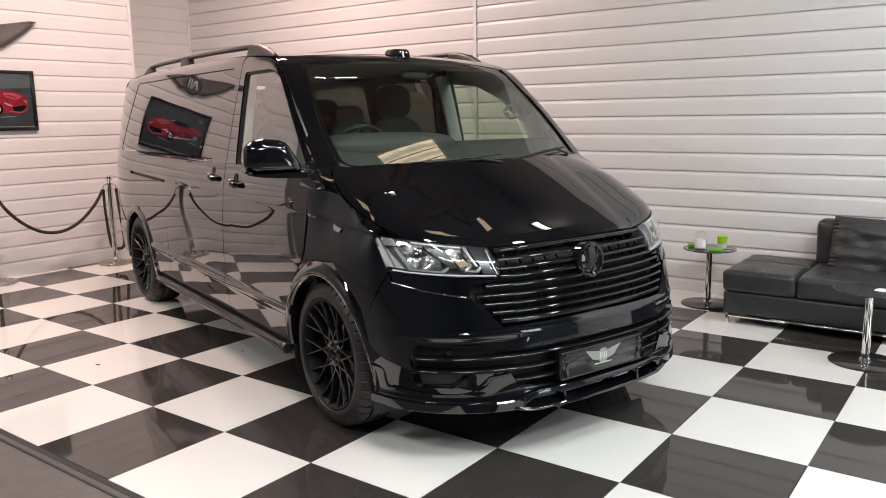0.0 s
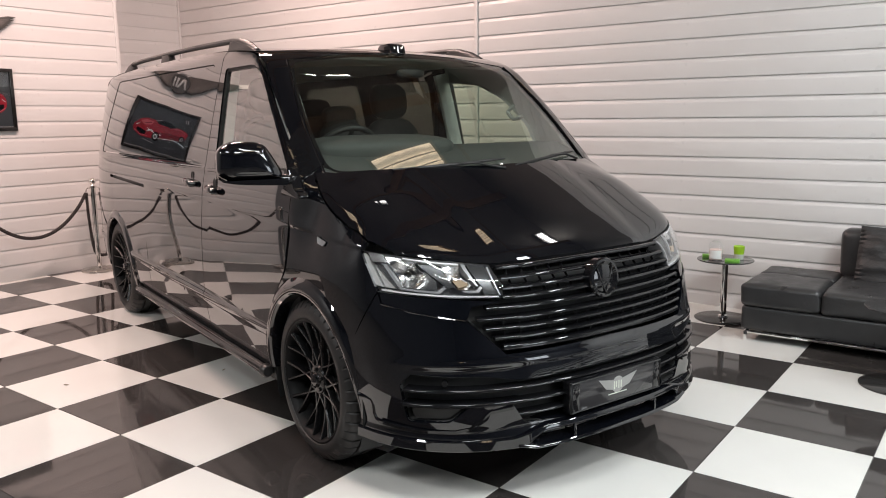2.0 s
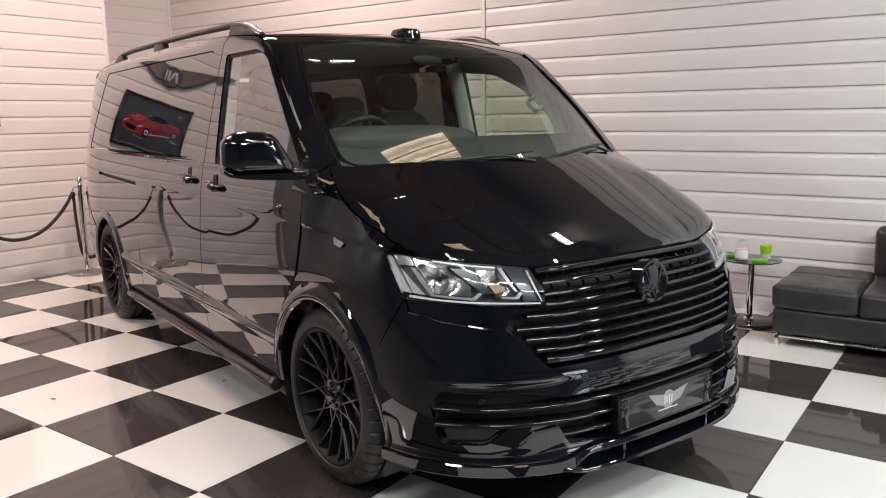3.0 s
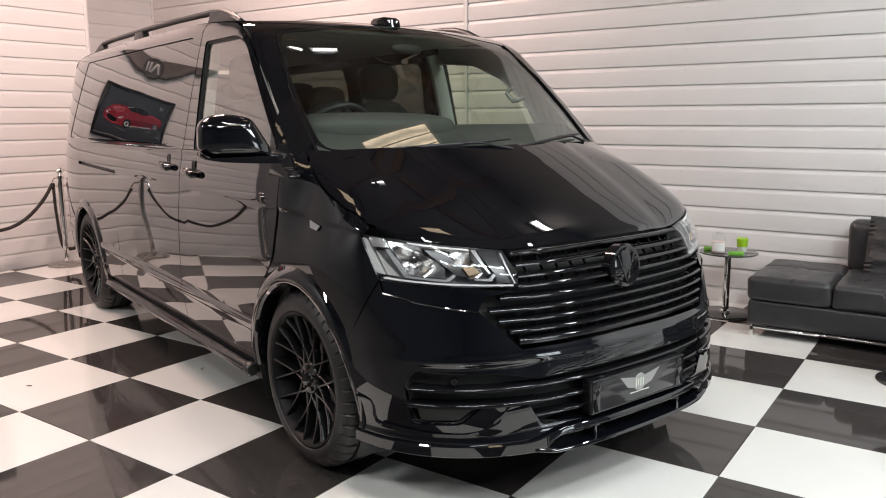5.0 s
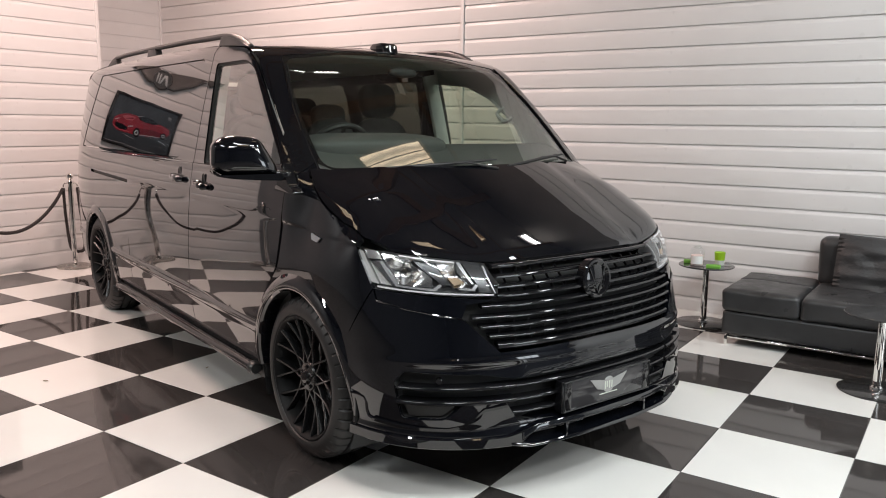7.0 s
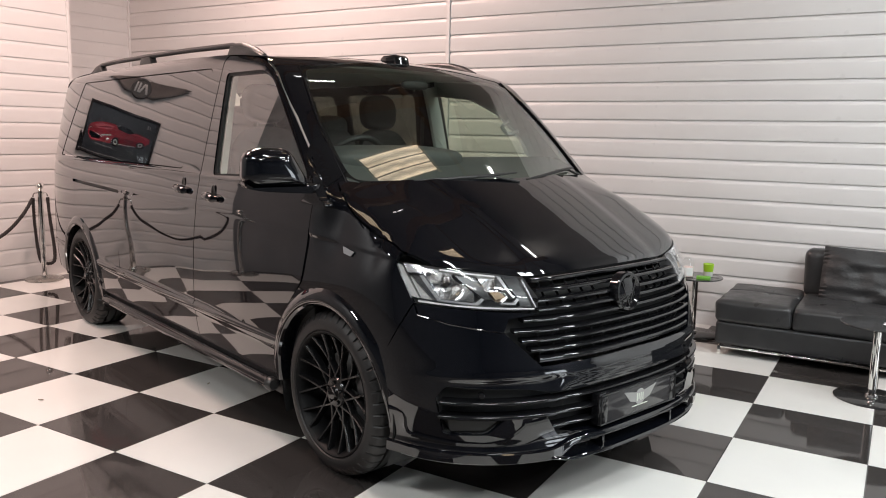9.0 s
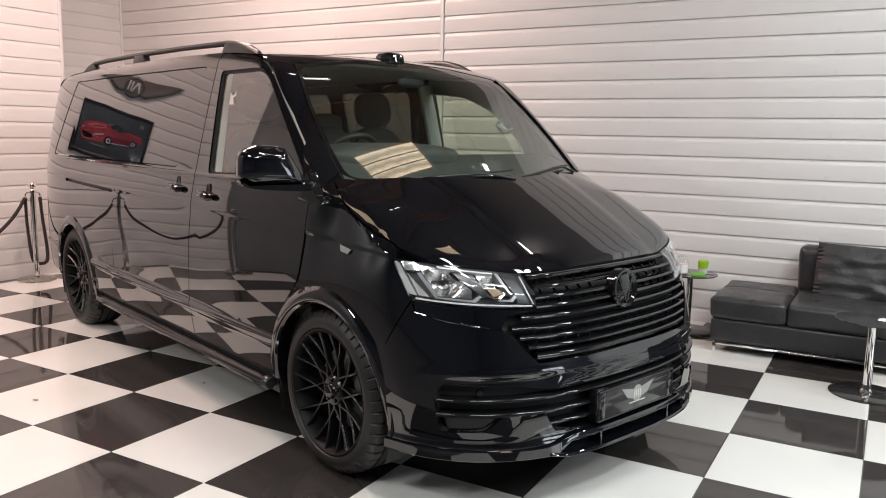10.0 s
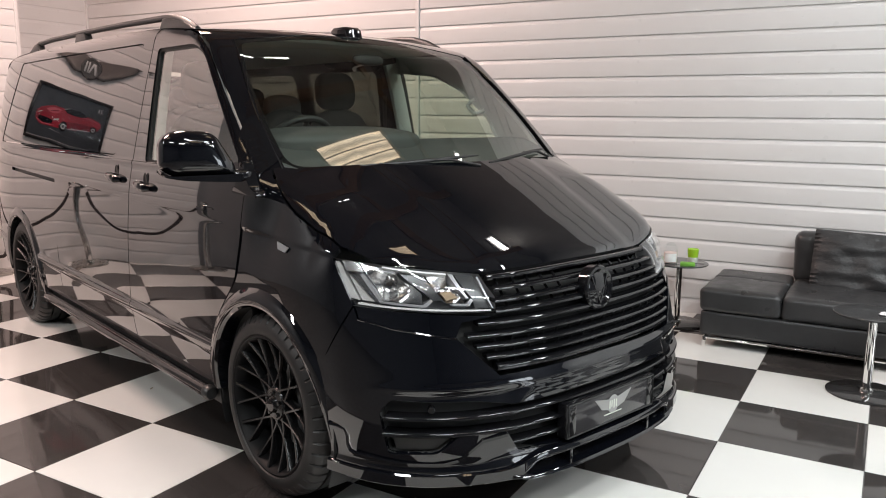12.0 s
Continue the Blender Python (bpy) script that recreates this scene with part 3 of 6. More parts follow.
# The shut line between bonnet and wing.
SHOULDER = [(0.402, 0.862), (0.375, 0.864), (0.31, 0.871), (0.246, 0.878), (0.18, 0.883), (0.12, 0.884), (0.06, 0.879), (0.0, 0.866), (-0.05, 0.850), (-0.085, 0.836)]
SHOULDER = [(float(x), float(smooth_curve(SHOULDER[::-1])(x)) - 0.004) for x in np.linspace(0.402, -0.085, 25)]
for sgn in (-1, 1):
    door = panel("front_door", PAINT, van, "side", side_of(DOOR, sgn), [side_of(WINDOW, sgn)], sign=sgn, step=0.026, relief=door_relief, lines=CREASES)
    panel("window_frame", SEAL, door, "side", side_of(WINDOW, sgn), [side_of(SIGHT, sgn)], sign=sgn, sink=0.006, step=0.05)
    pane = panel("side_window", TINT, door, "side", side_of(PANE, sgn), sign=sgn, sink=0.014, fold=0.0, step=0.06, label="green-tinted side window glass")
    pane.visible_shadow = False
    rear_arch = arc(-WB, HUB_Z, R_ARCH, 180, 0)
    body = [*side_of([(-1.352, 0.57), (-1.325, 0.94), (-1.277, 1.25), (-1.203, 1.874)], sgn), *[(x, float(on_top(np.array([x]), np.array([0.772]))[0])) for x in (-1.7, -2.5, -3.3, -3.9, -4.15)], (-4.33, 1.2), (-4.34, 0.33), (-WB - R_ARCH, 0.33)] + rear_arch + [(-WB + R_ARCH, 0.33), (-1.327, 0.33)]
    slot = rounded([(-3.53, 1.075), (-3.53, 1.097), (-2.50, 1.079), (-2.50, 1.057)], 0.006)
    if sgn < 0:
        panel("side_panel", PAINT, van, "side", body, [slot, blank_outline(0.0)], sign=sgn, step=0.026, relief=door_relief, lines=CREASES)
        panel("blank_window", PAINT, van, "side", blank_outline(0.0055), sign=sgn, step=0.03, sink=0.003, label="black stamped panel in place of a window", relief=sheet_waves)
        panel("slide_rail", TRIM, van, "side", rounded([(-3.55, 1.06), (-3.55, 1.11), (-2.48, 1.09), (-2.48, 1.04)], 0.006), sign=sgn, sink=0.02, fold=0.0, label="dark slot of the sliding door rail")
    else:
        panel("side_panel", PAINT, van, "side", body, [LEFT_REAR, LEFT_QUARTER], sign=sgn, step=0.05, relief=door_relief)
        for outline in (LEFT_REAR, LEFT_QUARTER):
            pane = panel("rear_side_window", PRIVACY, van, "side", outline, sign=sgn, sink=0.01, fold=0.0, step=0.1, label="dark privacy glass")
            pane.visible_shadow = False
    shoulder = [(x, y + 0.002) for x, y in SHOULDER]
    rim_z = on_top(np.array([p[0] for p in shoulder]), np.array([p[1] for p in shoulder])) - 0.002
    wing = [(0.455, HUB_Z - 0.02), (0.40, 0.66), (0.493, 0.848), (0.391, 1.003), *[(p[0], float(z)) for p, z in zip(shoulder, rim_z)], (-0.10, 1.285), (-0.134, 1.30), (-0.1145, 1.235), (-0.1515, 1.0), (-0.1965, 0.83), (-0.3565, 0.66), (-0.425, 0.48), (-0.42, HUB_Z - 0.02)]
    panel("front_wing", PAINT, van, "side", wing, [arc(0, HUB_Z, R_ARCH, 0, 360, 48)], sign=sgn, step=0.017, relief=lambda u, v: -0.0055 * step_at(crease_height(u) - v, 0.0035) * step_at(v - 0.72, 0.09), lines=[[(-0.2, 1.048 + o), (0.55, 0.988 + o)] for o in (-0.02, -0.01, -0.005, 0.0, 0.005, 0.01, 0.02)])
    for cx in (0.0, -WB):
        part("wheel_arch_flare", flare_mesh(cx, sgn, 0 if cx == 0.0 else -18), PAINT, van)
        part("wheel_tub", liner_mesh(cx, sgn), TRIM, van)
    # Side step tube with its bright end cap, and the sill under the doors.
    y = sgn * 0.945
    pts = [(-2.93, sgn * 0.85, 0.285), (-2.90, y - sgn * 0.03, 0.285), (-2.85, y, 0.285)] + [(x, y, 0.285) for x in np.linspace(-2.7, -0.62, 8)] + [(-0.50, y, 0.285)]
    step_bar = part("side_step", tube(pts, 0.030, 18), SLATBLACK, van)
    part("end_cap", tube([(-0.503, y, 0.285), (-0.475, y, 0.285), (-0.462, y, 0.285)], [0.033, 0.033, 0.025], 18), GUNMETAL, step_bar, "bright end cap")
    part("sill", box(-2.98, -0.42, min(sgn * 0.80, sgn * 0.915), max(sgn * 0.80, sgn * 0.915), 0.235, 0.335, bevel=0.012), TRIM, van)
# A shut line low on the long side, below the rail slot.
zs = np.linspace(0.34, 1.05, 12)
ys = on_side(np.full(12, -2.54), zs)
part("shut_line", tube([(-2.54, -(yy + 0.0002), z) for yy, z in zip(ys, zs)], 0.0011, 5), JOINT, van)

# ---- roof, windscreen and bonnet ----
ROOF = [(-4.22, -0.72), (-4.15, -0.768), (-1.3, -0.768), (-0.90, -0.768), (-0.825, -0.745), (-0.795, -0.62), (-0.787, -0.34), (-0.783, 0.0)]
panel("roof", PAINT, van, "top", ROOF + [(u, -v) for u, v in ROOF[-2::-1]], step=0.06)
GLASS = [(0.0, 1.235), (0.42, 1.245), (0.797, 1.268), (0.786, 1.443), (0.757, 1.60), (0.690, 1.802, 0.03), (0.34, 1.846), (0.0, 1.860)]
SEEN = [(0.0, 1.255), (0.42, 1.265), (0.770, 1.286, 0.05), (0.764, 1.443), (0.737, 1.60), (0.675, 1.790, 0.04), (0.34, 1.833), (0.0, 1.848)]
SCREEN = rounded(GLASS + [(-p[0], *p[1:]) for p in GLASS[-2:0:-1]], 0.035)
HOOD[0] = False
CLEARPART = rounded(SEEN + [(-p[0], *p[1:]) for p in SEEN[-2:0:-1]], 0.035)
pane = panel("windscreen", TINT, van, "cabin", cab_screen(SCREEN), sink=0.004, fold=0.0, step=0.05, label="green-tinted windscreen glass")
pane.visible_shadow = False
panel("glass_border", GLOSS, pane, "cabin", cab_screen(SCREEN), [cab_screen(CLEARPART)], sink=0.010, fold=0.0, step=0.05, label="black printed border of the glass")
half = cab_screen([(0.0, 1.195), (0.42, 1.205), (0.76, 1.215)]) + cab_side([(-0.112, 1.268), (-0.140, 1.296), (-0.195, 1.361), (-0.395, 1.552), (-0.642, 1.770), (-0.697, 1.802), (-0.787, 1.837), (-0.83, 1.843)], 1) + cab_screen([(0.62, 1.856), (0.34, 1.870), (0.0, 1.8765)])
hole = cab_screen(SCREEN)
panel("screen_frame", PAINT, van, "cabin", half + [(-u, v) for u, v in half[-2:0:-1]], [hole], step=0.016, sink=0.0015)
for sgn in (-1, 1):
    y, z = np.array([(0.797, 1.262), (0.793, 1.35), (0.786, 1.443), (0.772, 1.53), (0.757, 1.60), (0.727, 1.70), (0.694, 1.795)]).T
    q = skin(sgn * y, z, "front")
    part("glass_seal", tube(q + hull_normals(q) * 0.001, 0.0055, 8), GLOSS, van)
HOOD[0] = True
lip_y, lip_z = np.array([0.0, 0.12, 0.25, 0.37, 0.49, 0.57, 0.65, 0.73, 0.80]), np.array([0.945, 0.945, 0.945, 0.945, 0.946, 0.957, 0.970, 0.981, 0.991])
BONNET = [(float(x), float(y)) for x, y in zip(on_front(lip_y, lip_z), lip_y)] + [(x, y - 0.0015) for x, y in SHOULDER] + [(-0.075, 0.80), (-0.035, 0.76), (0.03, 0.58), (0.095, 0.30), (0.112, 0.0)]


def bonnet_roll(u, v):
    """The edge of the bonnet rolls under above the lamps and the grille."""
    lip = np.interp(np.abs(v), lip_y, on_front(lip_y, lip_z))
    return -0.007 * np.exp(-np.clip(lip - u, 0, None) / 0.014)


panel("bonnet", PAINT, van, "top", BONNET + [(u, -v) for u, v in BONNET[-2:0:-1]], step=0.020, relief=bonnet_roll)


def wiper(blade, arm):
    """A wiper lying on the glass: an arm and a blade, each through points (y, z) of the screen."""
    def on_glass(pts, up):
        y, z = np.array(pts, float).T
        p = np.stack([screen_x(y, z), y, z], 1)
        return [tuple(q + np.array([0.55, 0, 0.8]) * up) for q in p]
    w = part("wiper", tube(on_glass(arm, 0.022), [0.011, 0.009, 0.007], 8, squash=0.6), TRIM, van)
    part("wiper_blade", tube(on_glass(blade, 0.018), [0.004, 0.008, 0.009, 0.008, 0.004], 8), TRIM, w)


wiper([(-0.52, 1.262), (-0.36, 1.268), (-0.20, 1.275), (-0.05, 1.283), (0.10, 1.290)], [(0.06, 1.245), (-0.08, 1.272), (-0.22, 1.277)])
wiper([(0.14, 1.258), (0.30, 1.272), (0.46, 1.286), (0.60, 1.296), (0.70, 1.300)], [(0.68, 1.262), (0.60, 1.288), (0.46, 1.290)])

# ---- front end ----
GRILLE = [(0.0, 0.625), (-0.30, 0.622), (-0.505, 0.622), (-0.625, 0.745), (-0.60, 0.80), (-0.50, 0.815), (-0.49, 0.93), (-0.25, 0.935), (0.0, 0.936)]
GRILLE = GRILLE + [(-u, v) for u, v in GRILLE[-2:0:-1]]
grille = panel("grille", JOINT, van, "wrap", unrolled(GRILLE), sink=0.06, fold=0.0, label="black slatted radiator grille")


def bar(y0, y1, z, high, proud, deep, n=28, rise=0.0):
    """A slat that follows the nose at a height."""
    ys = np.linspace(y0, y1, n)
    p = np.stack([on_front(ys, np.full(n, z)), ys, np.full(n, z)], 1)
    nr = hull_normals(p)
    nr[:, 2] = 0
    bm = bmesh.new()
    rows = []
    for q, m in zip(p, nr):
        rows.append([bm.verts.new(Vector(q) + Vector(m) * o + Vector((0, 0, dz))) for o, dz in ((-deep, -high / 2), (proud - 0.002, -high / 2), (proud, -high / 2 + 0.002), (proud, high / 2 - 0.0075), (proud - 0.0016, high / 2 - 0.0038), (proud - 0.0045, high / 2 - 0.0012), (proud - 0.009, high / 2), (-deep, high / 2 + rise))])
    for a, b in zip(rows, rows[1:]):
        for k in range(8):
            bm.faces.new((a[k], a[(k + 1) % 8], b[(k + 1) % 8], b[k]))
    bm.faces.new(rows[0][::-1])
    bm.faces.new(rows[-1])
    return bm


for z, wide, high in ((0.924, 0.47, 0.016), (0.890, 0.475, 0.014), (0.855, 0.485, 0.014), (0.822, 0.49, 0.014), (0.784, 0.56, 0.014), (0.744, 0.60, 0.013), (0.708, 0.575, 0.013), (0.672, 0.545, 0.013), (0.636, 0.515, 0.020)):
    part("slat", bar(-wide, wide, z, high, 0.002, 0.045), GLOSS, grille)
for y in np.linspace(-0.42, 0.42, 13):
    if abs(y) > 0.10:
        z = np.array([0.83, 0.92])
        x = on_front(np.full(2, y), z) - 0.018
        part("divider", tube([(x[0] - 0.012, y, z[0]), (x[1] - 0.012, y, z[1])], 0.005, 6), GLOSS, grille)
for y in np.linspace(-0.48, 0.48, 15):
    z = np.array([0.64, 0.74])
    x = on_front(np.full(2, y), z) - 0.04
    part("divider", tube([(x[0], y, z[0]), (x[1], y, z[1])], 0.004, 6), JOINT, grille)
# The round badge: a ring with plain crossing strokes.
bx = float(on_front(np.array([0.0]), np.array([0.845]))[0]) + 0.012
bm = lathe([(0.0, 0.014), (0.02, 0.0135), (0.04, 0.011), (0.058, 0.006), (0.064, 0.010), (0.070, 0.014), (0.079, 0.013), (0.084, 0.006), (0.084, -0.03), (0, -0.03)], 56, m=pose(bx, 0.003, 0.845, 0, 84, 0))
badge = part("badge", bm, GLOSS, van, "round gloss black nose badge")
for y0, z0, y1, z1 in ((-0.045, 0.045, 0.0, -0.058), (0.045, 0.045, 0.0, -0.058), (-0.03, 0.0, 0.03, 0.0)):
    part("stroke", tube([(bx + 0.010 - 0.105 * z0, y0 + 0.003, 0.845 + z0), (bx + 0.010 - 0.105 * z1, y1 + 0.003, 0.845 + z1)], 0.0045, 6), GLOSS, badge)

# Bumper: a shell with the plate intake and the side intakes cut out.
arch_edge = [unrolled_side(math.sqrt(R_ARCH**2 - (z - HUB_Z) ** 2) + 0.006, z) for z in (0.27, 0.36, 0.46, 0.56, 0.615)]
right_half = unrolled([(0.0, 0.615), (-0.30, 0.612), (-0.51, 0.610), (-0.632, 0.738), (-0.80, 0.775)]) + [unrolled_side(0.515, 0.800), unrolled_side(0.497, 0.842), unrolled_side(0.408, 0.668)]
left_edge = arch_edge[::-1]
top_edge = right_half + left_edge
low = [(arch_edge[0][0], 0.262), (-0.46, 0.262), (-0.40, 0.305), (0.0, 0.305)]
BUMPER = top_edge + low
BUMPER = BUMPER[:-1] + [(-u, v) for u, v in BUMPER[-2:0:-1]]
INTAKE = [(0.0, 0.515), (-0.20, 0.515), (-0.47, 0.510), (-0.60, 0.535), (-0.83, 0.545), (-0.855, 0.50), (-0.83, 0.355), (-0.715, 0.362), (-0.66, 0.418), (-0.50, 0.418), (-0.45, 0.335), (-0.20, 0.325), (0.0, 0.325)]
INTAKE = rounded(unrolled(INTAKE + [(-y, z) for y, z in INTAKE[-2:0:-1]]), 0.012, 3)


def bumper_relief(u, v):
    """The rolled brow under the grille and the crease above the side intakes."""
    out = step_at(np.abs(u) - 0.50, 0.03)
    brow = 0.004 * np.exp(-(((v - 0.585) / 0.020) ** 2)) * (1 - out)
    fold_line = 0.005 * step_at(0.592 - v, 0.0045) * out * (1 - step_at(np.abs(u) - 0.72, 0.03))
    cheek = (-0.014 + 0.10 * np.clip(0.566 - v, 0, 0.27)) * step_at(0.566 - v, 0.005) * step_at(v - 0.33, 0.008) * step_at(np.abs(u) - 0.42 - 0.5 * (0.575 - v), 0.012) * (1 - step_at(np.abs(u) - 0.79, 0.03))
    lower = 0.010 * step_at(0.305 - v, 0.006)
    return brow + fold_line + cheek + lower


bumper = panel("bumper", PAINT, van, "wrap", BUMPER, [INTAKE], step=0.018, relief=bumper_relief, lines=[[(-1.5, z), (1.5, z)] for z in (0.290, 0.298, 0.305, 0.312, 0.320, 0.552, 0.560, 0.566, 0.572, 0.580, 0.586, 0.590, 0.594, 0.598, 0.606)])
for sgn in (-1, 1):
    for z, wide in ((0.482, 0.014), (0.425, 0.016)):
        part("intake_slat", bar(sgn * 0.845, sgn * 0.46, z, wide, 0.006, 0.05, 20), SLATBLACK, bumper)
    panel("fog_lamp_blank", TRIM, bumper, "wrap", rounded(unrolled([(-0.825, 0.41), (-0.815, 0.365), (-0.72, 0.37), (-0.68, 0.41)]), 0.008, 3), sign=sgn, sink=0.012, fold=0.03)
    p = skin(*[np.array([c]) for c in unrolled([(sgn * 0.735, 0.512)])[0]], "wrap")[0]
    nr = hull_normals(p[None])[0]
    turn = Vector(nr).to_track_quat("Z", "Y").to_matrix().to_4x4()
    part("parking_sensor", lathe([(0, 0.004), (0.010, 0.004), (0.012, 0.002), (0.013, -0.02)], 20, m=Matrix.Translation(p - nr * 0.006) @ turn), GLOSS, bumper)
panel("intake_back", JOINT, bumper, "wrap", INTAKE, sink=0.055, fold=-0.05)
for z in (0.482, 0.425, 0.372):
    part("intake_slat", bar(-0.47, 0.47, z, 0.012, 0.0, 0.045, 24), SLATBLACK, bumper)
# A rising blade below each side intake.
for sgn in (-1, 1):
    low_edge = [(-0.885, 0.330), (-0.80, 0.318), (-0.70, 0.318), (-0.655, 0.330), (-0.585, 0.392), (-0.50, 0.402)]
    panel("bumper_blade", GLOSS, bumper, "wrap", unrolled(low_edge + [(y, z + 0.011) for y, z in low_edge[::-1]]), sign=sgn, sink=-0.014, fold=0.02, step=0.03)
# A raised bead round each lower corner, from the wheel opening down to the blade.
for sgn in (-1, 1):
    bead = [(0.415, 0.925, 0.424), (0.450, 0.911, 0.423), (0.478, 0.900, 0.416), (0.487, 0.896, 0.395), (0.486, 0.893, 0.360), (0.494, 0.889, 0.340), (0.520, 0.880, 0.330), (0.56, 0.862, 0.327)]
    part("corner_bead", tube([(x, sgn * (y + 0.002), z) for x, y, z in bead], 0.008, 8), PAINT, bumper)
# Brow strips below the headlamps.
for sgn in (-1, 1):
    panel("lamp_brow", PAINT, bumper, "wrap", [unrolled_side(0.517, 0.806)] + unrolled([(-0.80, 0.782), (-0.637, 0.747), (-0.612, 0.795), (-0.50, 0.808), (-0.72, 0.828)]) + [unrolled_side(0.502, 0.845)], sign=sgn, step=0.03, sink=0.004)

for sgn in (-1, 1):
    lo = [unrolled_side(0.515, 0.803)] + unrolled([(-0.80, 0.778), (-0.72, 0.760), (-0.634, 0.742)])
    q = skin(*np.array(lo).T * np.array([[-sgn], [1]]), "wrap")
    part("brow_edge", tube(q + hull_normals(q) * 0.0005, 0.0035, 6), PAINT, bumper)

# Splitter under the bumper: a deep lip at each side that rises in the middle over a slot with a thin blade below.
def splitter_mesh(inner, outer, z0, z1, y0, y1, n=72):
    """A blade along the bumper; z0 and z1 give its lower and upper face at a distance from the middle."""
    bm = bmesh.new()
    rows = []
    for y in np.linspace(y0, y1, n):
        u = unrolled([(y, 0.27)])[0][0]
        x, yy = (float(c) for c in on_wrap(np.array(u), np.array(0.27)))
        d = Vector(hull_normals(np.array([[x, yy, 0.40]]))[0])
        d.z = 0
        d.normalize()
        b = Vector((x, yy, 0))
        lo, hi = z0(abs(y)), z1(abs(y))
        rows.append([bm.verts.new(b + d * o + Vector((0, 0, z))) for o, z in ((inner, lo), (outer - 0.005, lo), (outer, lo + 0.004), (outer - 0.002, hi - 0.006), (outer - 0.006, hi - 0.001), (inner, hi + 0.016))])
    for a, b in zip(rows, rows[1:]):
        for k in range(6):
            bm.faces.new((a[k], a[(k + 1) % 6], b[(k + 1) % 6], b[k]))
    bm.faces.new(rows[0][::-1])
    bm.faces.new(rows[-1])
    return bm


def eased(a, b, y0, y1):
    """From a at y0 to b at y1, smoothly."""
    def value(y):
        t = min(1.0, max(0.0, (y - y0) / (y1 - y0)))
        return a + (b - a) * t * t * (3 - 2 * t)
    return value


splitter = part("splitter", splitter_mesh(-0.06, 0.026, eased(0.298, 0.246, 0.37, 0.47), eased(0.324, 0.290, 0.34, 0.52), -0.905, 0.905), PAINT, van)
part("splitter_wing", splitter_mesh(-0.03, 0.034, eased(0.234, 0.250, 0.40, 0.49), eased(0.249, 0.262, 0.40, 0.49), -0.485, 0.485), PAINT, splitter)
for y in (-0.24, 0.24):
    x = float(on_front(np.array([y]), np.array([0.27]))[0])
    part("splitter_stay", box(x - 0.03, x + 0.026, y - 0.006, y + 0.006, 0.242, 0.304, bevel=0.002), PAINT, splitter)

# Number plate holder with a show plate: a winged badge and a line of unreadable print.
px = float(on_front(np.array([0.26]), np.array([0.41]))[0]) + 0.028
plate = part("plate_holder", box(px - 0.045, px, -0.270, 0.270, 0.341, 0.472, bevel=0.006), GLOSS, van, "dark show plate with a silver winged badge")
PLATE = material("dark_plate", (0.034, 0.033, 0.035), 0.08)
BADGE = material("plate_silver_print", (0.30, 0.30, 0.29), 0.35)
PRINT = material("pale_green_print", (0.62, 0.66, 0.58), 0.4)
part("show_plate", box(px, px + 0.004, -0.260, 0.260, 0.348, 0.465, bevel=0.0015), PLATE, plate)
for sgn in (-1, 1):
    for k in range(5):
        wing_pts = [(sgn * 0.022, 0.392 + 0.008 * k), (sgn * (0.070 + 0.009 * k), 0.404 + 0.0095 * k), (sgn * (0.078 + 0.009 * k), 0.413 + 0.0095 * k), (sgn * 0.022, 0.400 + 0.0085 * k)]
        part("wing_feather", prism(wing_pts if sgn > 0 else wing_pts[::-1], 0.0012, "x", px + 0.004), BADGE, plate)
part("roundel", lathe([(0, 0.0018), (0.033, 0.0018), (0.035, 0)], 28, m=pose(px + 0.004, 0, 0.413, 0, 90, 0)), BADGE, plate)
for y, z, w, h in ((-0.022, 0.413, 0.006, 0.034), (-0.010, 0.416, 0.006, 0.026), (0.004, 0.413, 0.006, 0.034), (0.018, 0.413, 0.006, 0.030)):
    part("print_bar", box(px + 0.0058, px + 0.0066, y - w / 2, y + w / 2, z - h / 2, z + h / 2), PRINT, plate)
part("print_line", box(px + 0.004, px + 0.0048, -0.055, 0.055, 0.376, 0.380), PRINT, plate)
part("plate_rim", tube([(px + 0.004, -0.264, 0.346), (px + 0.004, 0.264, 0.346), (px + 0.004, 0.264, 0.467), (px + 0.004, -0.264, 0.467)], 0.0028, 6, closed=True), GUNMETAL, plate)
for sgn in (-1, 1):
    part("plate_end_cap", box(px + 0.004, px + 0.0055, sgn * 0.240 - 0.018, sgn * 0.240 + 0.018, 0.350, 0.463, bevel=0.001), GLOSS, plate)

# ---- headlamps ----
LAMP_TOP = [unrolled_side(0.387, 1.000)] + unrolled([(-0.80, 0.986), (-0.65, 0.965), (-0.488, 0.940)])
LAMP_LOW = [unrolled_side(0.492, 0.848)] + unrolled([(-0.775, 0.838), (-0.635, 0.827), (-0.49, 0.821)])
LAMP = LAMP_TOP + unrolled([(-0.478, 0.87)]) + LAMP_LOW[::-1] + [unrolled_side(0.445, 0.925)]

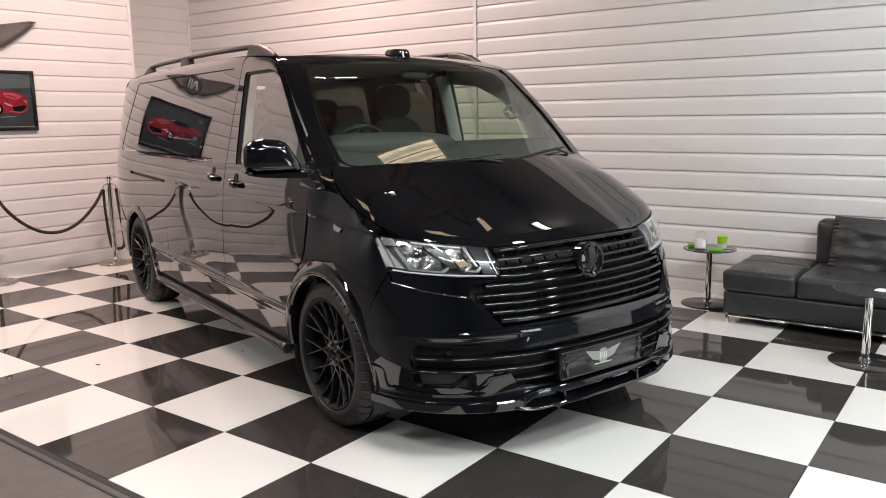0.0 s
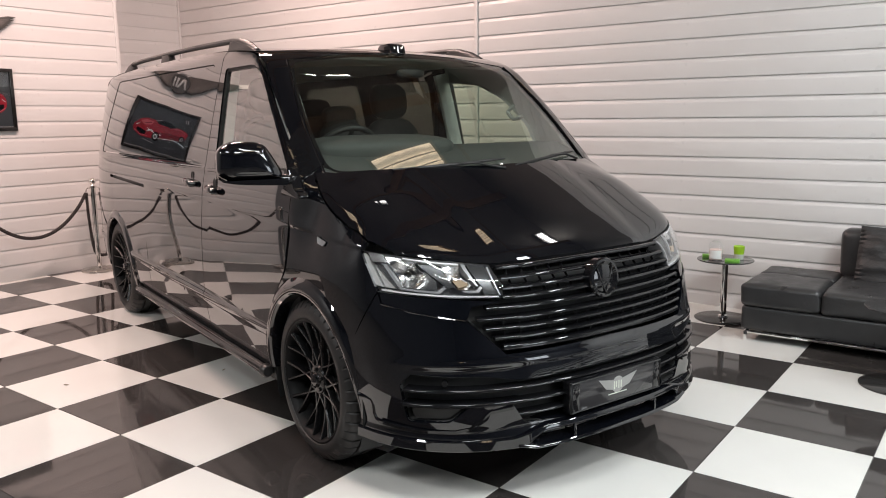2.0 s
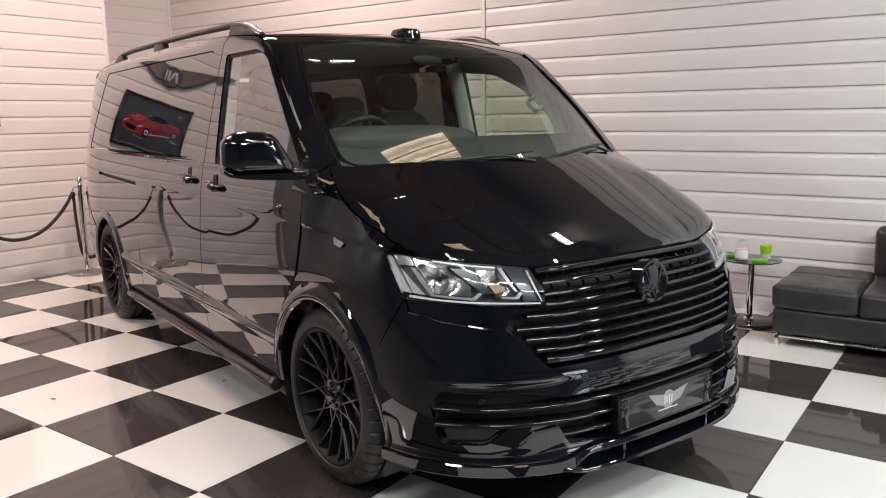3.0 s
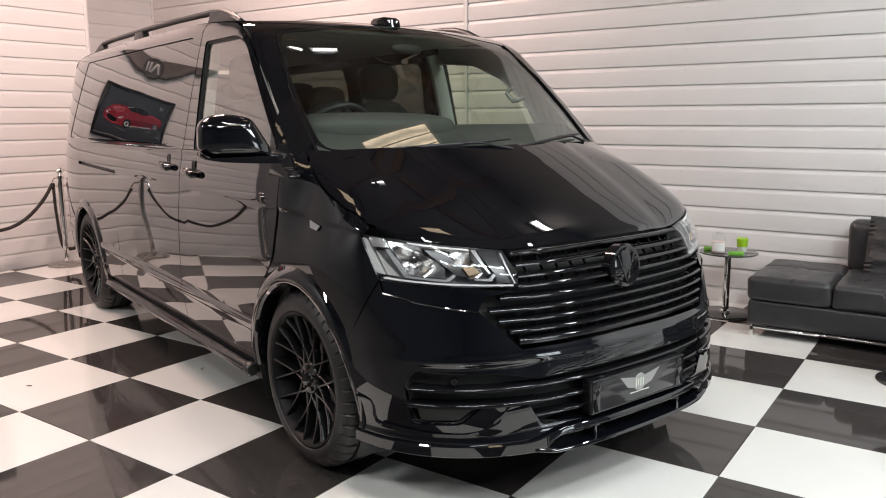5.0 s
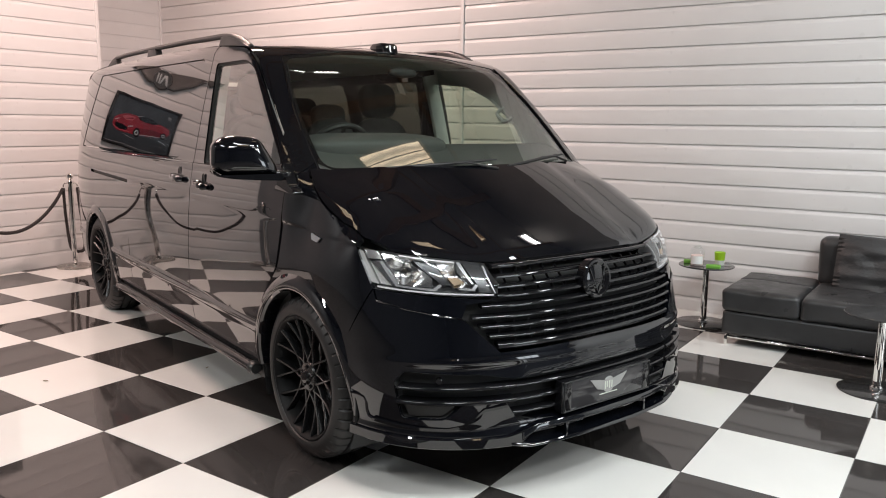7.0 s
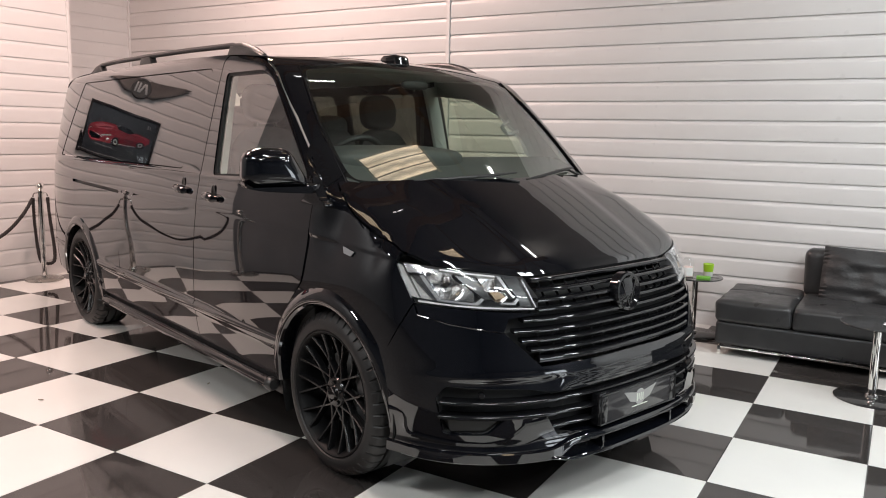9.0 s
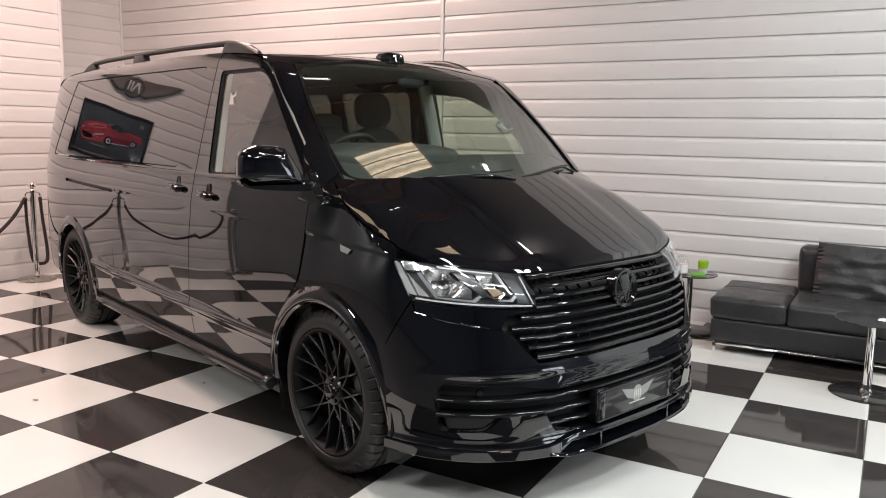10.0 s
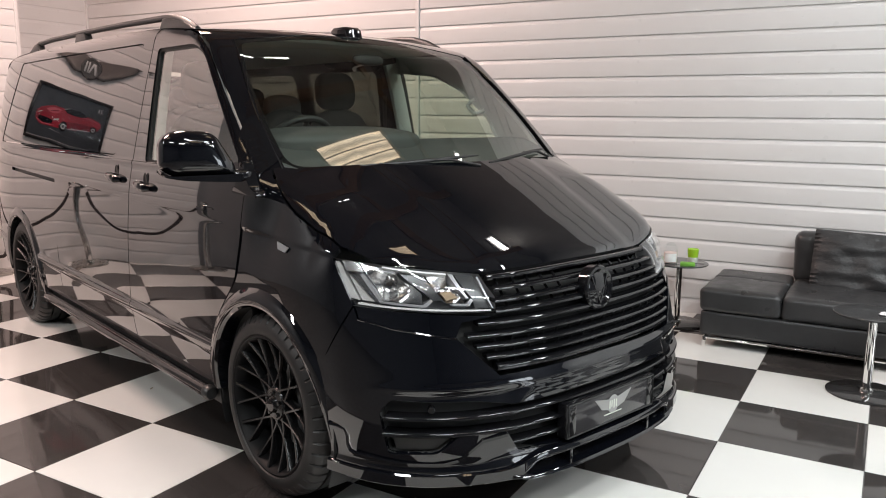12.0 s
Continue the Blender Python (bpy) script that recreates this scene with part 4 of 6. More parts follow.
DARKLAMP = material("lamp_grey", (0.055, 0.056, 0.058), 0.28, metal=0.4)
LAMPGREY = material("lamp_housing_grey", (0.32, 0.32, 0.33), 0.28, metal=0.7)
LAMPWHITE = material("lamp_white_guide", (0.62, 0.62, 0.62), 0.22)
LAMPSATIN = material("lamp_satin_grey", (0.36, 0.36, 0.37), 0.45, metal=0.6)
PALELAMP = material("pale_lamp_reflector", (0.62, 0.61, 0.60), 0.28, metal=0.35)
AMBER = material("pale_amber_reflection", (0.50, 0.38, 0.26), 0.15, metal=0.4)
for sgn in (-1, 1):
    lamp = panel("headlamp", LAMPGREY, van, "wrap", LAMP, sign=sgn, sink=0.075, fold=-0.07, step=0.05, label="clear headlamp with silver reflectors")
    cover = panel("lens_cover", CLEAR, lamp, "wrap", LAMP, sign=sgn, sink=0.001, fold=0.0, step=0.03)
    cover.visible_shadow = False

    def at(s, t):
        """A place in the lamp: s from its outer to its inner end, t from its lower to its upper edge."""
        x = s * 3
        k = min(2, int(x))
        lo = Vector(LAMP_LOW[k]).lerp(Vector(LAMP_LOW[k + 1]), x - k)
        hi = Vector(LAMP_TOP[k]).lerp(Vector(LAMP_TOP[k + 1]), x - k)
        p = lo.lerp(hi, t)
        return (p.x, p.y)

    def inner(name, mat, pts, sink, fold=0.03, relief=None, step=0.02):
        return panel(name, mat, lamp, "wrap", [at(*p) for p in pts], sign=sgn, sink=sink, fold=fold, relief=relief, step=step)

    def bowl(s, t, w, h, deep):
        cu, cv = at(s, t)
        return lambda u, v: -deep * np.clip(1 - ((np.abs(u) - abs(cu)) / w) ** 2 - ((v - cv) / h) ** 2, 0, 1) ** 0.6

    def facets(size, count):
        return lambda u, v: size * np.abs(((np.abs(u) * count + 0.4 * v * count) % 2.0) - 1.0)

    inner("lower_strip", LAMPWHITE, [(0.05, 0.045), (0.05, 0.085), (0.5, 0.08), (0.975, 0.075), (0.975, 0.03), (0.5, 0.035)], 0.008)
    inner("marker_reflector", PALELAMP, [(0.005, 0.16), (0.005, 0.95), (0.05, 0.95), (0.065, 0.14)], 0.02, relief=facets(0.004, 80))
    inner("upper_reflector", SILVER, [(0.075, 0.76), (0.075, 1.0), (0.20, 1.0), (0.21, 0.80)], 0.016, relief=facets(0.006, 60))
    inner("side_reflector", PALELAMP, [(0.08, 0.14), (0.075, 0.70), (0.17, 0.14)], 0.026)
    inner("side_facet", SILVER, [(0.085, 0.71), (0.16, 0.73), (0.205, 0.14), (0.18, 0.14)], 0.036, relief=facets(0.004, 50))
    inner("fin", LAMPSATIN, [(0.17, 0.74), (0.205, 0.76), (0.24, 0.14), (0.215, 0.12)], 0.014)
    inner("main_reflector", SILVER, [(0.235, 0.20), (0.215, 1.0), (0.42, 1.0), (0.49, 0.66), (0.535, 0.45), (0.50, 0.20)], 0.022, relief=bowl(0.345, 0.58, 0.062, 0.050, 0.045))
    inner("chin", LAMPSATIN, [(0.235, 0.13), (0.235, 0.18), (0.50, 0.17), (0.575, 0.33), (0.58, 0.27), (0.51, 0.11)], 0.012)
    inner("wedge", DARKLAMP, [(0.505, 0.68), (0.44, 1.0), (0.60, 1.0), (0.66, 0.30), (0.59, 0.30)], 0.024)
    inner("dipped_reflector", SILVER, [(0.67, 0.24), (0.615, 1.0), (0.755, 1.0), (0.80, 0.42), (0.74, 0.26)], 0.022, relief=bowl(0.70, 0.60, 0.042, 0.042, 0.040))
    # Amber reflection in the dipped bowl, put in as a coloured facet.
    inner("tinted_facet", AMBER, [(0.675, 0.30), (0.66, 0.52), (0.74, 0.58), (0.775, 0.42)], 0.018)
    inner("chin", LAMPSATIN, [(0.70, 0.19), (0.70, 0.23), (0.81, 0.24), (0.865, 0.40), (0.875, 0.34), (0.82, 0.17)], 0.012)
    inner("upper_strip", LAMPWHITE, [(0.36, 0.945), (0.36, 0.985), (0.75, 0.985), (0.755, 0.945)], 0.010)
    inner("fin", LAMPSATIN, [(0.770, 1.0), (0.805, 1.0), (0.85, 0.40), (0.83, 0.40)], 0.014)
    inner("end_panel", DARKLAMP, [(0.82, 1.0), (0.965, 1.0), (0.985, 0.12), (0.86, 0.14), (0.88, 0.40)], 0.016)
    inner("inner_edge", LAMPSATIN, [(0.972, 0.94), (0.990, 0.94), (0.998, 0.10), (0.988, 0.10)], 0.006)
    for s, t, r in ((0.345, 0.58, 0.024), (0.70, 0.60, 0.018)):
        u, v = at(s, t)
        p = skin(np.array([u * (-sgn)]), np.array([v]), "wrap")[0]
        nr = hull_normals(p[None])[0]
        turn = Vector(nr).to_track_quat("Z", "Y").to_matrix().to_4x4()
        part("bulb_cap", lathe([(0, 0.03), (r * 0.5, 0.028), (r * 0.8, 0.018), (r, 0.0), (r, -0.03)], 24, m=Matrix.Translation(p - nr * 0.062) @ turn), CHROME, lamp)

# Small side badge on each wing.
for sgn in (-1, 1):
    panel("wing_badge", LAMPSATIN, van, "side", rounded([(0.085, 1.018), (0.165, 1.004), (0.15, 0.985), (0.10, 0.992)], 0.004), sign=sgn, sink=-0.003, fold=0.004)

# ---- mirrors, handles, rails and roof beacon ----
def mirror_head(sgn):
    """A mirror shell: a rounded outline, its top falling towards the door, domed ahead and flat behind."""
    outline = rounded([(0.0, -0.076, 0.012), (0.004, -0.040), (0.035, 0.012, 0.05), (0.078, 0.082, 0.07), (0.205, 0.090, 0.07), (0.272, 0.060, 0.06), (0.276, -0.045, 0.05), (0.235, -0.076, 0.04)], 0.03, 6)
    bm = bmesh.new()
    cy, cz = 0.150, 0.0
    rings = []
    for back, a in [(1, 80), (1, 55), (1, 30), (1, 12)] + [(0, b) for b in (0, 12, 24, 36, 48, 58, 66, 74, 80, 85)]:
        c, d = math.cos(radians(a)) ** 0.62, math.sin(radians(a)) ** 0.75
        x = -0.055 * d if back else 0.078 * d
        rings.append([bm.verts.new((x - 0.05 * max(0, q) * c * (0.5 if x > 0 else 0.2), sgn * (cy + (p - cy) * c - 0.138), cz + (q - cz) * c)) for p, q in outline])
    for a, b in zip(rings, rings[1:]):
        for k in range(len(outline)):
            n = (k + 1) % len(outline)
            bm.faces.new((a[k], a[n], b[n], b[k]))
    bm.faces.new(rings[0][::-1])
    bm.faces.new(rings[-1])
    return bm


for sgn in (-1,):
    seat_m = pose(-0.135, sgn * 1.115, 1.330, 0, 0, 14 * sgn)
    bm = mirror_head(sgn)
    bmesh.ops.transform(bm, matrix=seat_m, verts=bm.verts)
    head = part("door_mirror", bm, PAINT, van, "gloss black door mirror", smooth=60)
    low = rounded([(-0.155, -0.070), (0.0, -0.072), (0.10, -0.074), (0.137, -0.050, 0.02), (0.128, -0.076, 0.03), (0.06, -0.090, 0.03), (-0.06, -0.097, 0.03), (-0.155, -0.100)], 0.008, 4)
    bm = prism([(sgn * p, q) for p, q in low], 0.115, "x", -0.052, bevel=0.012)
    bmesh.ops.transform(bm, matrix=seat_m, verts=bm.verts)
    part("mirror_foot", bm, GLOSS, head)
    part("mirror_hinge", cushion(-0.105, sgn * 0.968, 1.250, 0.07, 0.10, 0.045, 3.5), GLOSS, head)
    fin = rounded([(-0.190, 1.178), (0.008, 1.172), (0.004, 1.190), (-0.045, 1.205), (-0.075, 1.250), (-0.092, 1.300), (-0.112, 1.305), (-0.126, 1.250), (-0.145, 1.210), (-0.185, 1.196)], 0.012, 4)
    part("mirror_base", prism(fin, 0.046, "y", -0.957 if sgn < 0 else 0.911, bevel=0.010), GLOSS, head)
    gl = box(-0.196, -0.19, min(sgn * 1.015, sgn * 1.225), max(sgn * 1.015, sgn * 1.225), 1.285, 1.38, bevel=0.002)
    part("mirror_glass", gl, CHROME, head, "silvered mirror glass")
    panel("mirror_triangle", GLOSS, van, "side", rounded([(-0.165, 1.225), (-0.075, 1.225), (-0.105, 1.315), (-0.285, 1.475), (-0.245, 1.38)], 0.012), sign=sgn, sink=-0.004, fold=0.01, step=0.03)

for sgn in (-1, 1):
    for x, z in ((-1.475, 1.152), (-1.095, 1.134)):
        y = float(on_side(np.array([x]), np.array([z]))[0])
        # A raised matt black disc stands in for the shaded hollow behind the handle.
        cup = part("handle_cup", lathe([(0, 0.0015), (0.043, 0.0015), (0.046, 0.003), (0.049, 0.0005)], 28, m=Matrix.Translation((x + 0.005, sgn * (y - 0.001), z)) @ pose(0, 0, 0, -90 * sgn, 0, 0) @ Matrix.Diagonal((0.55, 1.35, 1, 1))), TRIM, van)
        pts = [(x - 0.062, sgn * (y + 0.004), z + 0.006), (x - 0.052, sgn * (y + 0.022), z + 0.006), (x, sgn * (y + 0.030), z + 0.002), (x + 0.044, sgn * (y + 0.024), z - 0.004), (x + 0.058, sgn * (y + 0.004), z - 0.006)]
        part("door_handle", tube(pts, [0.013, 0.020, 0.021, 0.020, 0.014], 12, squash=0.95), PAINT, cup)
        part("lock_cap", lathe([(0, 0.016), (0.013, 0.014), (0.016, 0.0)], 16, m=Matrix.Translation((x - 0.082, sgn * (y + 0.006), z + 0.008)) @ pose(0, 0, 0, -90 * sgn, 0, 0)), CHROME if sgn < 0 else GLOSS, cup)

for sgn in (-1, 1):
    y = sgn * 0.735
    rail_pts = [(-3.56, y, 1.898), (-3.48, y, 1.922), (-3.36, y, 1.940), (-3.1, y, 1.947), (-2.4, y, 1.949), (-1.8, y, 1.945), (-1.25, y, 1.934), (-1.12, y, 1.922), (-1.0, y, 1.895), (-0.90, y, 1.862)]
    rail = part("roof_rail", tube(rail_pts, [0.016, 0.018, 0.019, 0.019, 0.019, 0.019, 0.020, 0.022, 0.022, 0.012], 12, squash=0.8), RAILGREY, van, "satin dark grey roof rail")
    for x0, x1, top in ((-3.61, -3.33, 1.932), (-2.58, -2.36, 1.942), (-1.28, -0.90, 1.928)):
        base = [float(on_top(np.array([xx]), np.array([0.735]))[0]) for xx in (x0, x1)]
        if x1 > -1:
            foot = [(x0, base[0] - 0.01), (x1 + 0.02, base[1] - 0.006), (x1 - 0.10, top - 0.03), (x0 + 0.10, top), (x0 + 0.04, top)]
        elif x0 < -3.5:
            foot = [(x0, base[0] - 0.01), (x1, base[1] - 0.01), (x1 - 0.03, top), (x0 + 0.16, top - 0.005)]
        else:
            foot = [(x0, base[0] - 0.01), (x1, base[1] - 0.01), (x1 - 0.035, top), (x0 + 0.04, top)]
        part("rail_foot", prism(foot, 0.045, "y", y - 0.0225, bevel=0.005), RAILGREY, rail)

rz = float(on_top(np.array([-0.78]), np.array([0.0]))[0])
bm = prism([(-0.86, rz - 0.02), (-0.70, rz - 0.02), (-0.712, rz + 0.020), (-0.73, rz + 0.032), (-0.82, rz + 0.034), (-0.845, rz + 0.02)], 0.10, "y", -0.05, bevel=0.012)
beacon = part("roof_camera", bm, GLOSS, van, "black roof-edge camera housing")
for y in (-0.024, 0.024):
    part("lens", lathe([(0, 0.004), (0.007, 0.003), (0.009, 0)], 16, m=pose(-0.706, y, rz + 0.010, 0, 75, 0)), CHROME, beacon)

# ---- wheels ----
def tyre_mesh():
    """A low tyre with a rounded wall and a deeply grooved tread; the outer face looks to +z."""
    prof = [(0.268, 0.000), (0.273, 0.008), (0.286, 0.011), (0.300, 0.009), (0.314, 0.003)]
    shoulder = [(0.326, -0.005), (0.338, -0.014), (0.347, -0.030), (0.352, -0.062)]
    tread = [(0.340, -0.064), (0.340, -0.074), (0.3515, -0.076), (0.352, -0.112), (0.341, -0.114), (0.341, -0.126), (0.352, -0.128), (0.3515, -0.164), (0.340, -0.166), (0.340, -0.176)]
    inner = [(0.350, -0.178), (0.3475, -0.200), (0.342, -0.216)]
    back = [(0.322, -0.236), (0.270, -0.240)]
    bm = bmesh.new()
    seg = 360
    rings = []
    for n, (r, z) in enumerate(prof + shoulder + tread + inner + back):
        cut = (r, z) in shoulder or (r, z) in inner
        twist = -0.35 * z
        rings.append([bm.verts.new(((r - (0.009 if cut and k % 8 == 0 else 0)) * math.cos(2 * math.pi * k / seg + (twist if cut else 0)), (r - (0.009 if cut and k % 8 == 0 else 0)) * math.sin(2 * math.pi * k / seg + (twist if cut else 0)), z)) for k in range(seg)])
    for p, q in zip(rings, rings[1:]):
        for k in range(seg):
            bm.faces.new((p[k], p[(k + 1) % seg], q[(k + 1) % seg], q[k]))
    return bm


def rim_mesh():
    return lathe([(0.270, -0.004), (0.268, 0.004), (0.262, 0.006), (0.256, 0.001), (0.250, -0.012), (0.244, -0.030), (0.238, -0.08), (0.236, -0.20), (0.252, -0.23), (0.268, -0.24)], 72)


def spoke_mesh(lean):
    """One thin spoke, from the hub out to the rim, leaning by an angle."""
    bm = bmesh.new()
    rows = []
    for t in np.linspace(0, 1, 7):
        p = Vector((0.064 * math.cos(radians(-2.6 * lean)), 0.064 * math.sin(radians(-2.6 * lean)))).lerp(Vector((0.252 * math.cos(radians(lean)), 0.252 * math.sin(radians(lean)))), t)
        r, a = p.length, math.atan2(p.y, p.x)
        w = 0.0078 - 0.0018 * math.sin(math.pi * t)
        z = -0.030 + 0.030 * t**1.4 - 0.010 * math.sin(math.pi * t)
        c, s = math.cos(a), math.sin(a)
        rows.append([bm.verts.new((r * c - o * s, r * s + o * c, z + dz)) for o, dz in ((-w, -0.030), (-w, -0.005), (-w * 0.55, 0.0), (w * 0.55, 0.0), (w, -0.005), (w, -0.030))])
    for p, q in zip(rows, rows[1:]):
        for k in range(6):
            bm.faces.new((p[k], p[(k + 1) % 6], q[(k + 1) % 6], q[k]))
    return bm


def make_wheel():
    wheel = new("wheel")
    wheel.parent = van
    part("tyre", tyre_mesh(), RUBBER, wheel, "low-profile black tyre", smooth=25)
    rim = part("rim", rim_mesh(), BARREL, wheel, "gloss black multi-spoke alloy rim")
    meshes = [finish("spoke", spoke_mesh(a), ALLOY) for a in (-9.0, 9.0)]
    for k in range(10):
        for ob in meshes:
            o = new("spoke", ob.data)
            o.parent = wheel
            o.matrix_basis = pose(0, 0, 0, 0, 0, 36 * k + 5)
    for ob in meshes:
        bpy.data.objects.remove(ob)
    part("hub", lathe([(0, -0.012), (0.026, -0.012), (0.030, -0.016), (0.034, -0.022), (0.060, -0.026), (0.066, -0.034), (0.066, -0.08)], 40), ALLOY, wheel)
    part("centre_cap", lathe([(0, -0.007), (0.024, -0.008), (0.028, -0.012), (0.028, -0.02)], 32), GLOSS, wheel)
    for k in range(5):
        a = radians(72 * k + 20)
        part("wheel_bolt", lathe([(0, -0.016), (0.007, -0.016), (0.009, -0.019), (0.009, -0.03)], 12, m=Matrix.Translation((0.045 * math.cos(a), 0.045 * math.sin(a), 0))), ALLOY, wheel)
    part("brake_disc", lathe([(0.0, -0.10), (0.085, -0.10), (0.090, -0.095), (0.168, -0.095), (0.170, -0.10), (0.170, -0.118), (0.0, -0.118)], 56), STEEL, wheel)
    bm = bmesh.new()
    rows = []
    for k in range(9):
        a = radians(-38 + 76 * k / 8)
        rows.append([bm.verts.new((r * math.cos(a), r * math.sin(a), z)) for r, z in ((0.120, -0.062), (0.180, -0.062), (0.196, -0.075), (0.196, -0.135), (0.120, -0.135))])
    for p, q in zip(rows, rows[1:]):
        for k in range(5):
            bm.faces.new((p[k], p[(k + 1) % 5], q[(k + 1) % 5], q[k]))
    bm.faces.new(rows[0][::-1])
    bm.faces.new(rows[-1])
    part("brake_caliper", bm, DARKLAMP, wheel)
    return wheel


wheel = make_wheel()
for k, (x, sgn) in enumerate(((0, -1), (-WB, -1), (0, 1), (-WB, 1))):
    m = Matrix.Translation((x, sgn * 0.932, 0.364)) @ pose(0, 0, 0, -90 * sgn, 0, 0) @ pose(0, 0, 0, 0, 0, 11 * k) @ Matrix.Scale(1.034, 4)
    if k == 0:
        wheel.matrix_basis = m
    else:
        copy_thing(wheel, m)

# ---- cabin ----
part("cabin_floor", box(-4.2, 0.45, -0.80, 0.80, 0.36, 0.40), TRIM, van)
part("rear_door", box(-4.27, -4.23, -0.70, 0.70, 0.40, 1.80, bevel=0.02), PAINT, van)
part("headlining", box(-4.1, -0.80, -0.72, 0.72, 1.825, 1.84), LINING, van)
bm = prism([(-0.40, 0.55), (0.12, 0.55), (0.10, 1.18), (0.04, 1.22), (-0.06, 1.27), (-0.16, 1.325), (-0.25, 1.362), (-0.33, 1.366), (-0.39, 1.31), (-0.42, 1.20), (-0.40, 0.80)], 1.60, "y", -0.80, bevel=0.02)
dash = part("dashboard", bm, DASH, van)
part("instrument_hood", cushion(-0.31, -0.36, 1.36, 0.30, 0.80, 0.125, 3.4, 4), DASH, dash)
part("dash_vent", box(-0.43, -0.40, -0.08, 0.20, 1.02, 1.14, bevel=0.008), GLOSS, dash)
ring = [(0.185 * math.cos(2 * math.pi * k / 40), 0.185 * math.sin(2 * math.pi * k / 40), 0) for k in range(40)]
m = pose(-0.58, -0.42, 1.30, 0, -60, 0)
bm = tube([m @ Vector(p) for p in ring], 0.016, 10, closed=True)
wheel_ring = part("steering_wheel", bm, TRIM, van)
bm = lathe([(0, 0.02), (0.05, 0.018), (0.07, 0.0), (0.06, -0.03)], 24, m=m)
part("wheel_boss", bm, TRIM, wheel_ring)
for a in (0, 180, 270):
    p = m @ Vector((0.18 * math.cos(radians(a + 90)), 0.18 * math.sin(radians(a + 90)), 0))
    part("wheel_spoke", tube([m @ Vector((0, 0, 0)), p], 0.013, 8), TRIM, wheel_ring)


for y, w, top in ((-0.44, 0.50, 1.64), (0.02, 0.36, 1.515), (0.39, 0.46, 1.615)):
    seat = part("front_seat", cushion(-1.10, y, 0.95, 0.52, w, 0.18), SEATCLOTH, van, "dark cloth cab seat")
    part("backrest", cushion(-1.39, y, 1.20, 0.15, w - 0.02, 0.62, tilt=-9), SEATCLOTH, seat)
    part("headrest", cushion(-1.46, y, top, 0.11, 0.23 if top < 1.55 else 0.27, 0.14 if top < 1.55 else 0.23, tilt=-6), SEATCLOTH, seat)
    for o in (-0.06, 0.06):
        part("headrest_post", tube([(-1.43, y + o, top - 0.17), (-1.45, y + o, top - 0.06)], 0.006, 8), TRIM, seat)
for y in (-0.45, 0.0, 0.45):
    bench = part("rear_seat", cushion(-2.60, y, 1.20, 0.15, 0.44, 0.66, tilt=-9), SEATCLOTH, van)
    part("headrest", cushion(-2.68, y, 1.58, 0.11, 0.26, 0.16, tilt=-6), SEATCLOTH, bench)
part("rear_view_mirror", cushion(-0.62, 0.02, 1.745, 0.04, 0.18, 0.05), SEAL, van)
for sgn in (-1, 1):
    p0, p1 = Vector((-0.26, sgn * 0.775, 1.26)), Vector((-0.82, sgn * 0.655, 1.775))
    if sgn > 0:
        lining = panel("pillar_lining", LINING, van, "side", rounded([(-0.12, 1.20), (-0.533, 1.20), (-0.520, 1.34), (-0.585, 1.473, 0.04), (-0.773, 1.628, 0.05), (-0.993, 1.718, 0.05), (-1.32, 1.745), (-1.32, 1.86), (-0.80, 1.832), (-0.70, 1.79), (-0.30, 1.44), (-0.14, 1.28)], 0.01), sign=1, sink=0.035, step=0.04, label="pale grey pillar lining")
        p0, p1 = Vector((-0.395, 0.825, 1.36)), Vector((-0.735, 0.775, 1.665))
    else:
        lining = part("pillar_lining", tube([p0, p0.lerp(p1, 0.33) + Vector((0.01, 0, 0.01)), p0.lerp(p1, 0.66) + Vector((0.01, 0, 0.01)), p1], [0.052, 0.055, 0.055, 0.06], 12, squash=0.7), LINING, van, "pale grey pillar lining")
    g0, g1 = p0.lerp(p1, 0.46) + Vector((-0.005, -sgn * 0.02, 0.01)), p0.lerp(p1, 0.66) + Vector((-0.005, -sgn * 0.02, 0.01))
    out = Vector((-0.05, -sgn * 0.025, -0.03))
    loop = [g0, g0.lerp(g1, 0.03) + out * 0.6, g0.lerp(g1, 0.14) + out * 0.95, g0.lerp(g1, 0.5) + out, g0.lerp(g1, 0.86) + out * 0.95, g0.lerp(g1, 0.97) + out * 0.6, g1]
    part("grab_handle", tube(loop, 0.012, 10), LINING, lining)
    xb = -1.30 if sgn > 0 else -1.25
    rows = [(xb, sgn * 0.84, 0.40), (xb, sgn * 0.86, 0.9), (xb, sgn * 0.84, 1.25), (xb - 0.03, sgn * 0.775, 1.60), (xb - 0.05, sgn * 0.735, 1.79)]
    part("centre_pillar", tube(rows, 0.055, 12, squash=0.5), LINING, van, "pale grey centre pillar lining")
    part("belt_strap", box(-1.47, -1.465, min(sgn * 0.765, sgn * 0.795), max(sgn * 0.765, sgn * 0.795), 0.6, 1.60), TRIM, van)
    part("door_card", box(-1.12, -0.22, min(sgn * 0.84, sgn * 0.87), max(sgn * 0.84, sgn * 0.87), 0.42, 1.245, bevel=0.01), DASH, van)

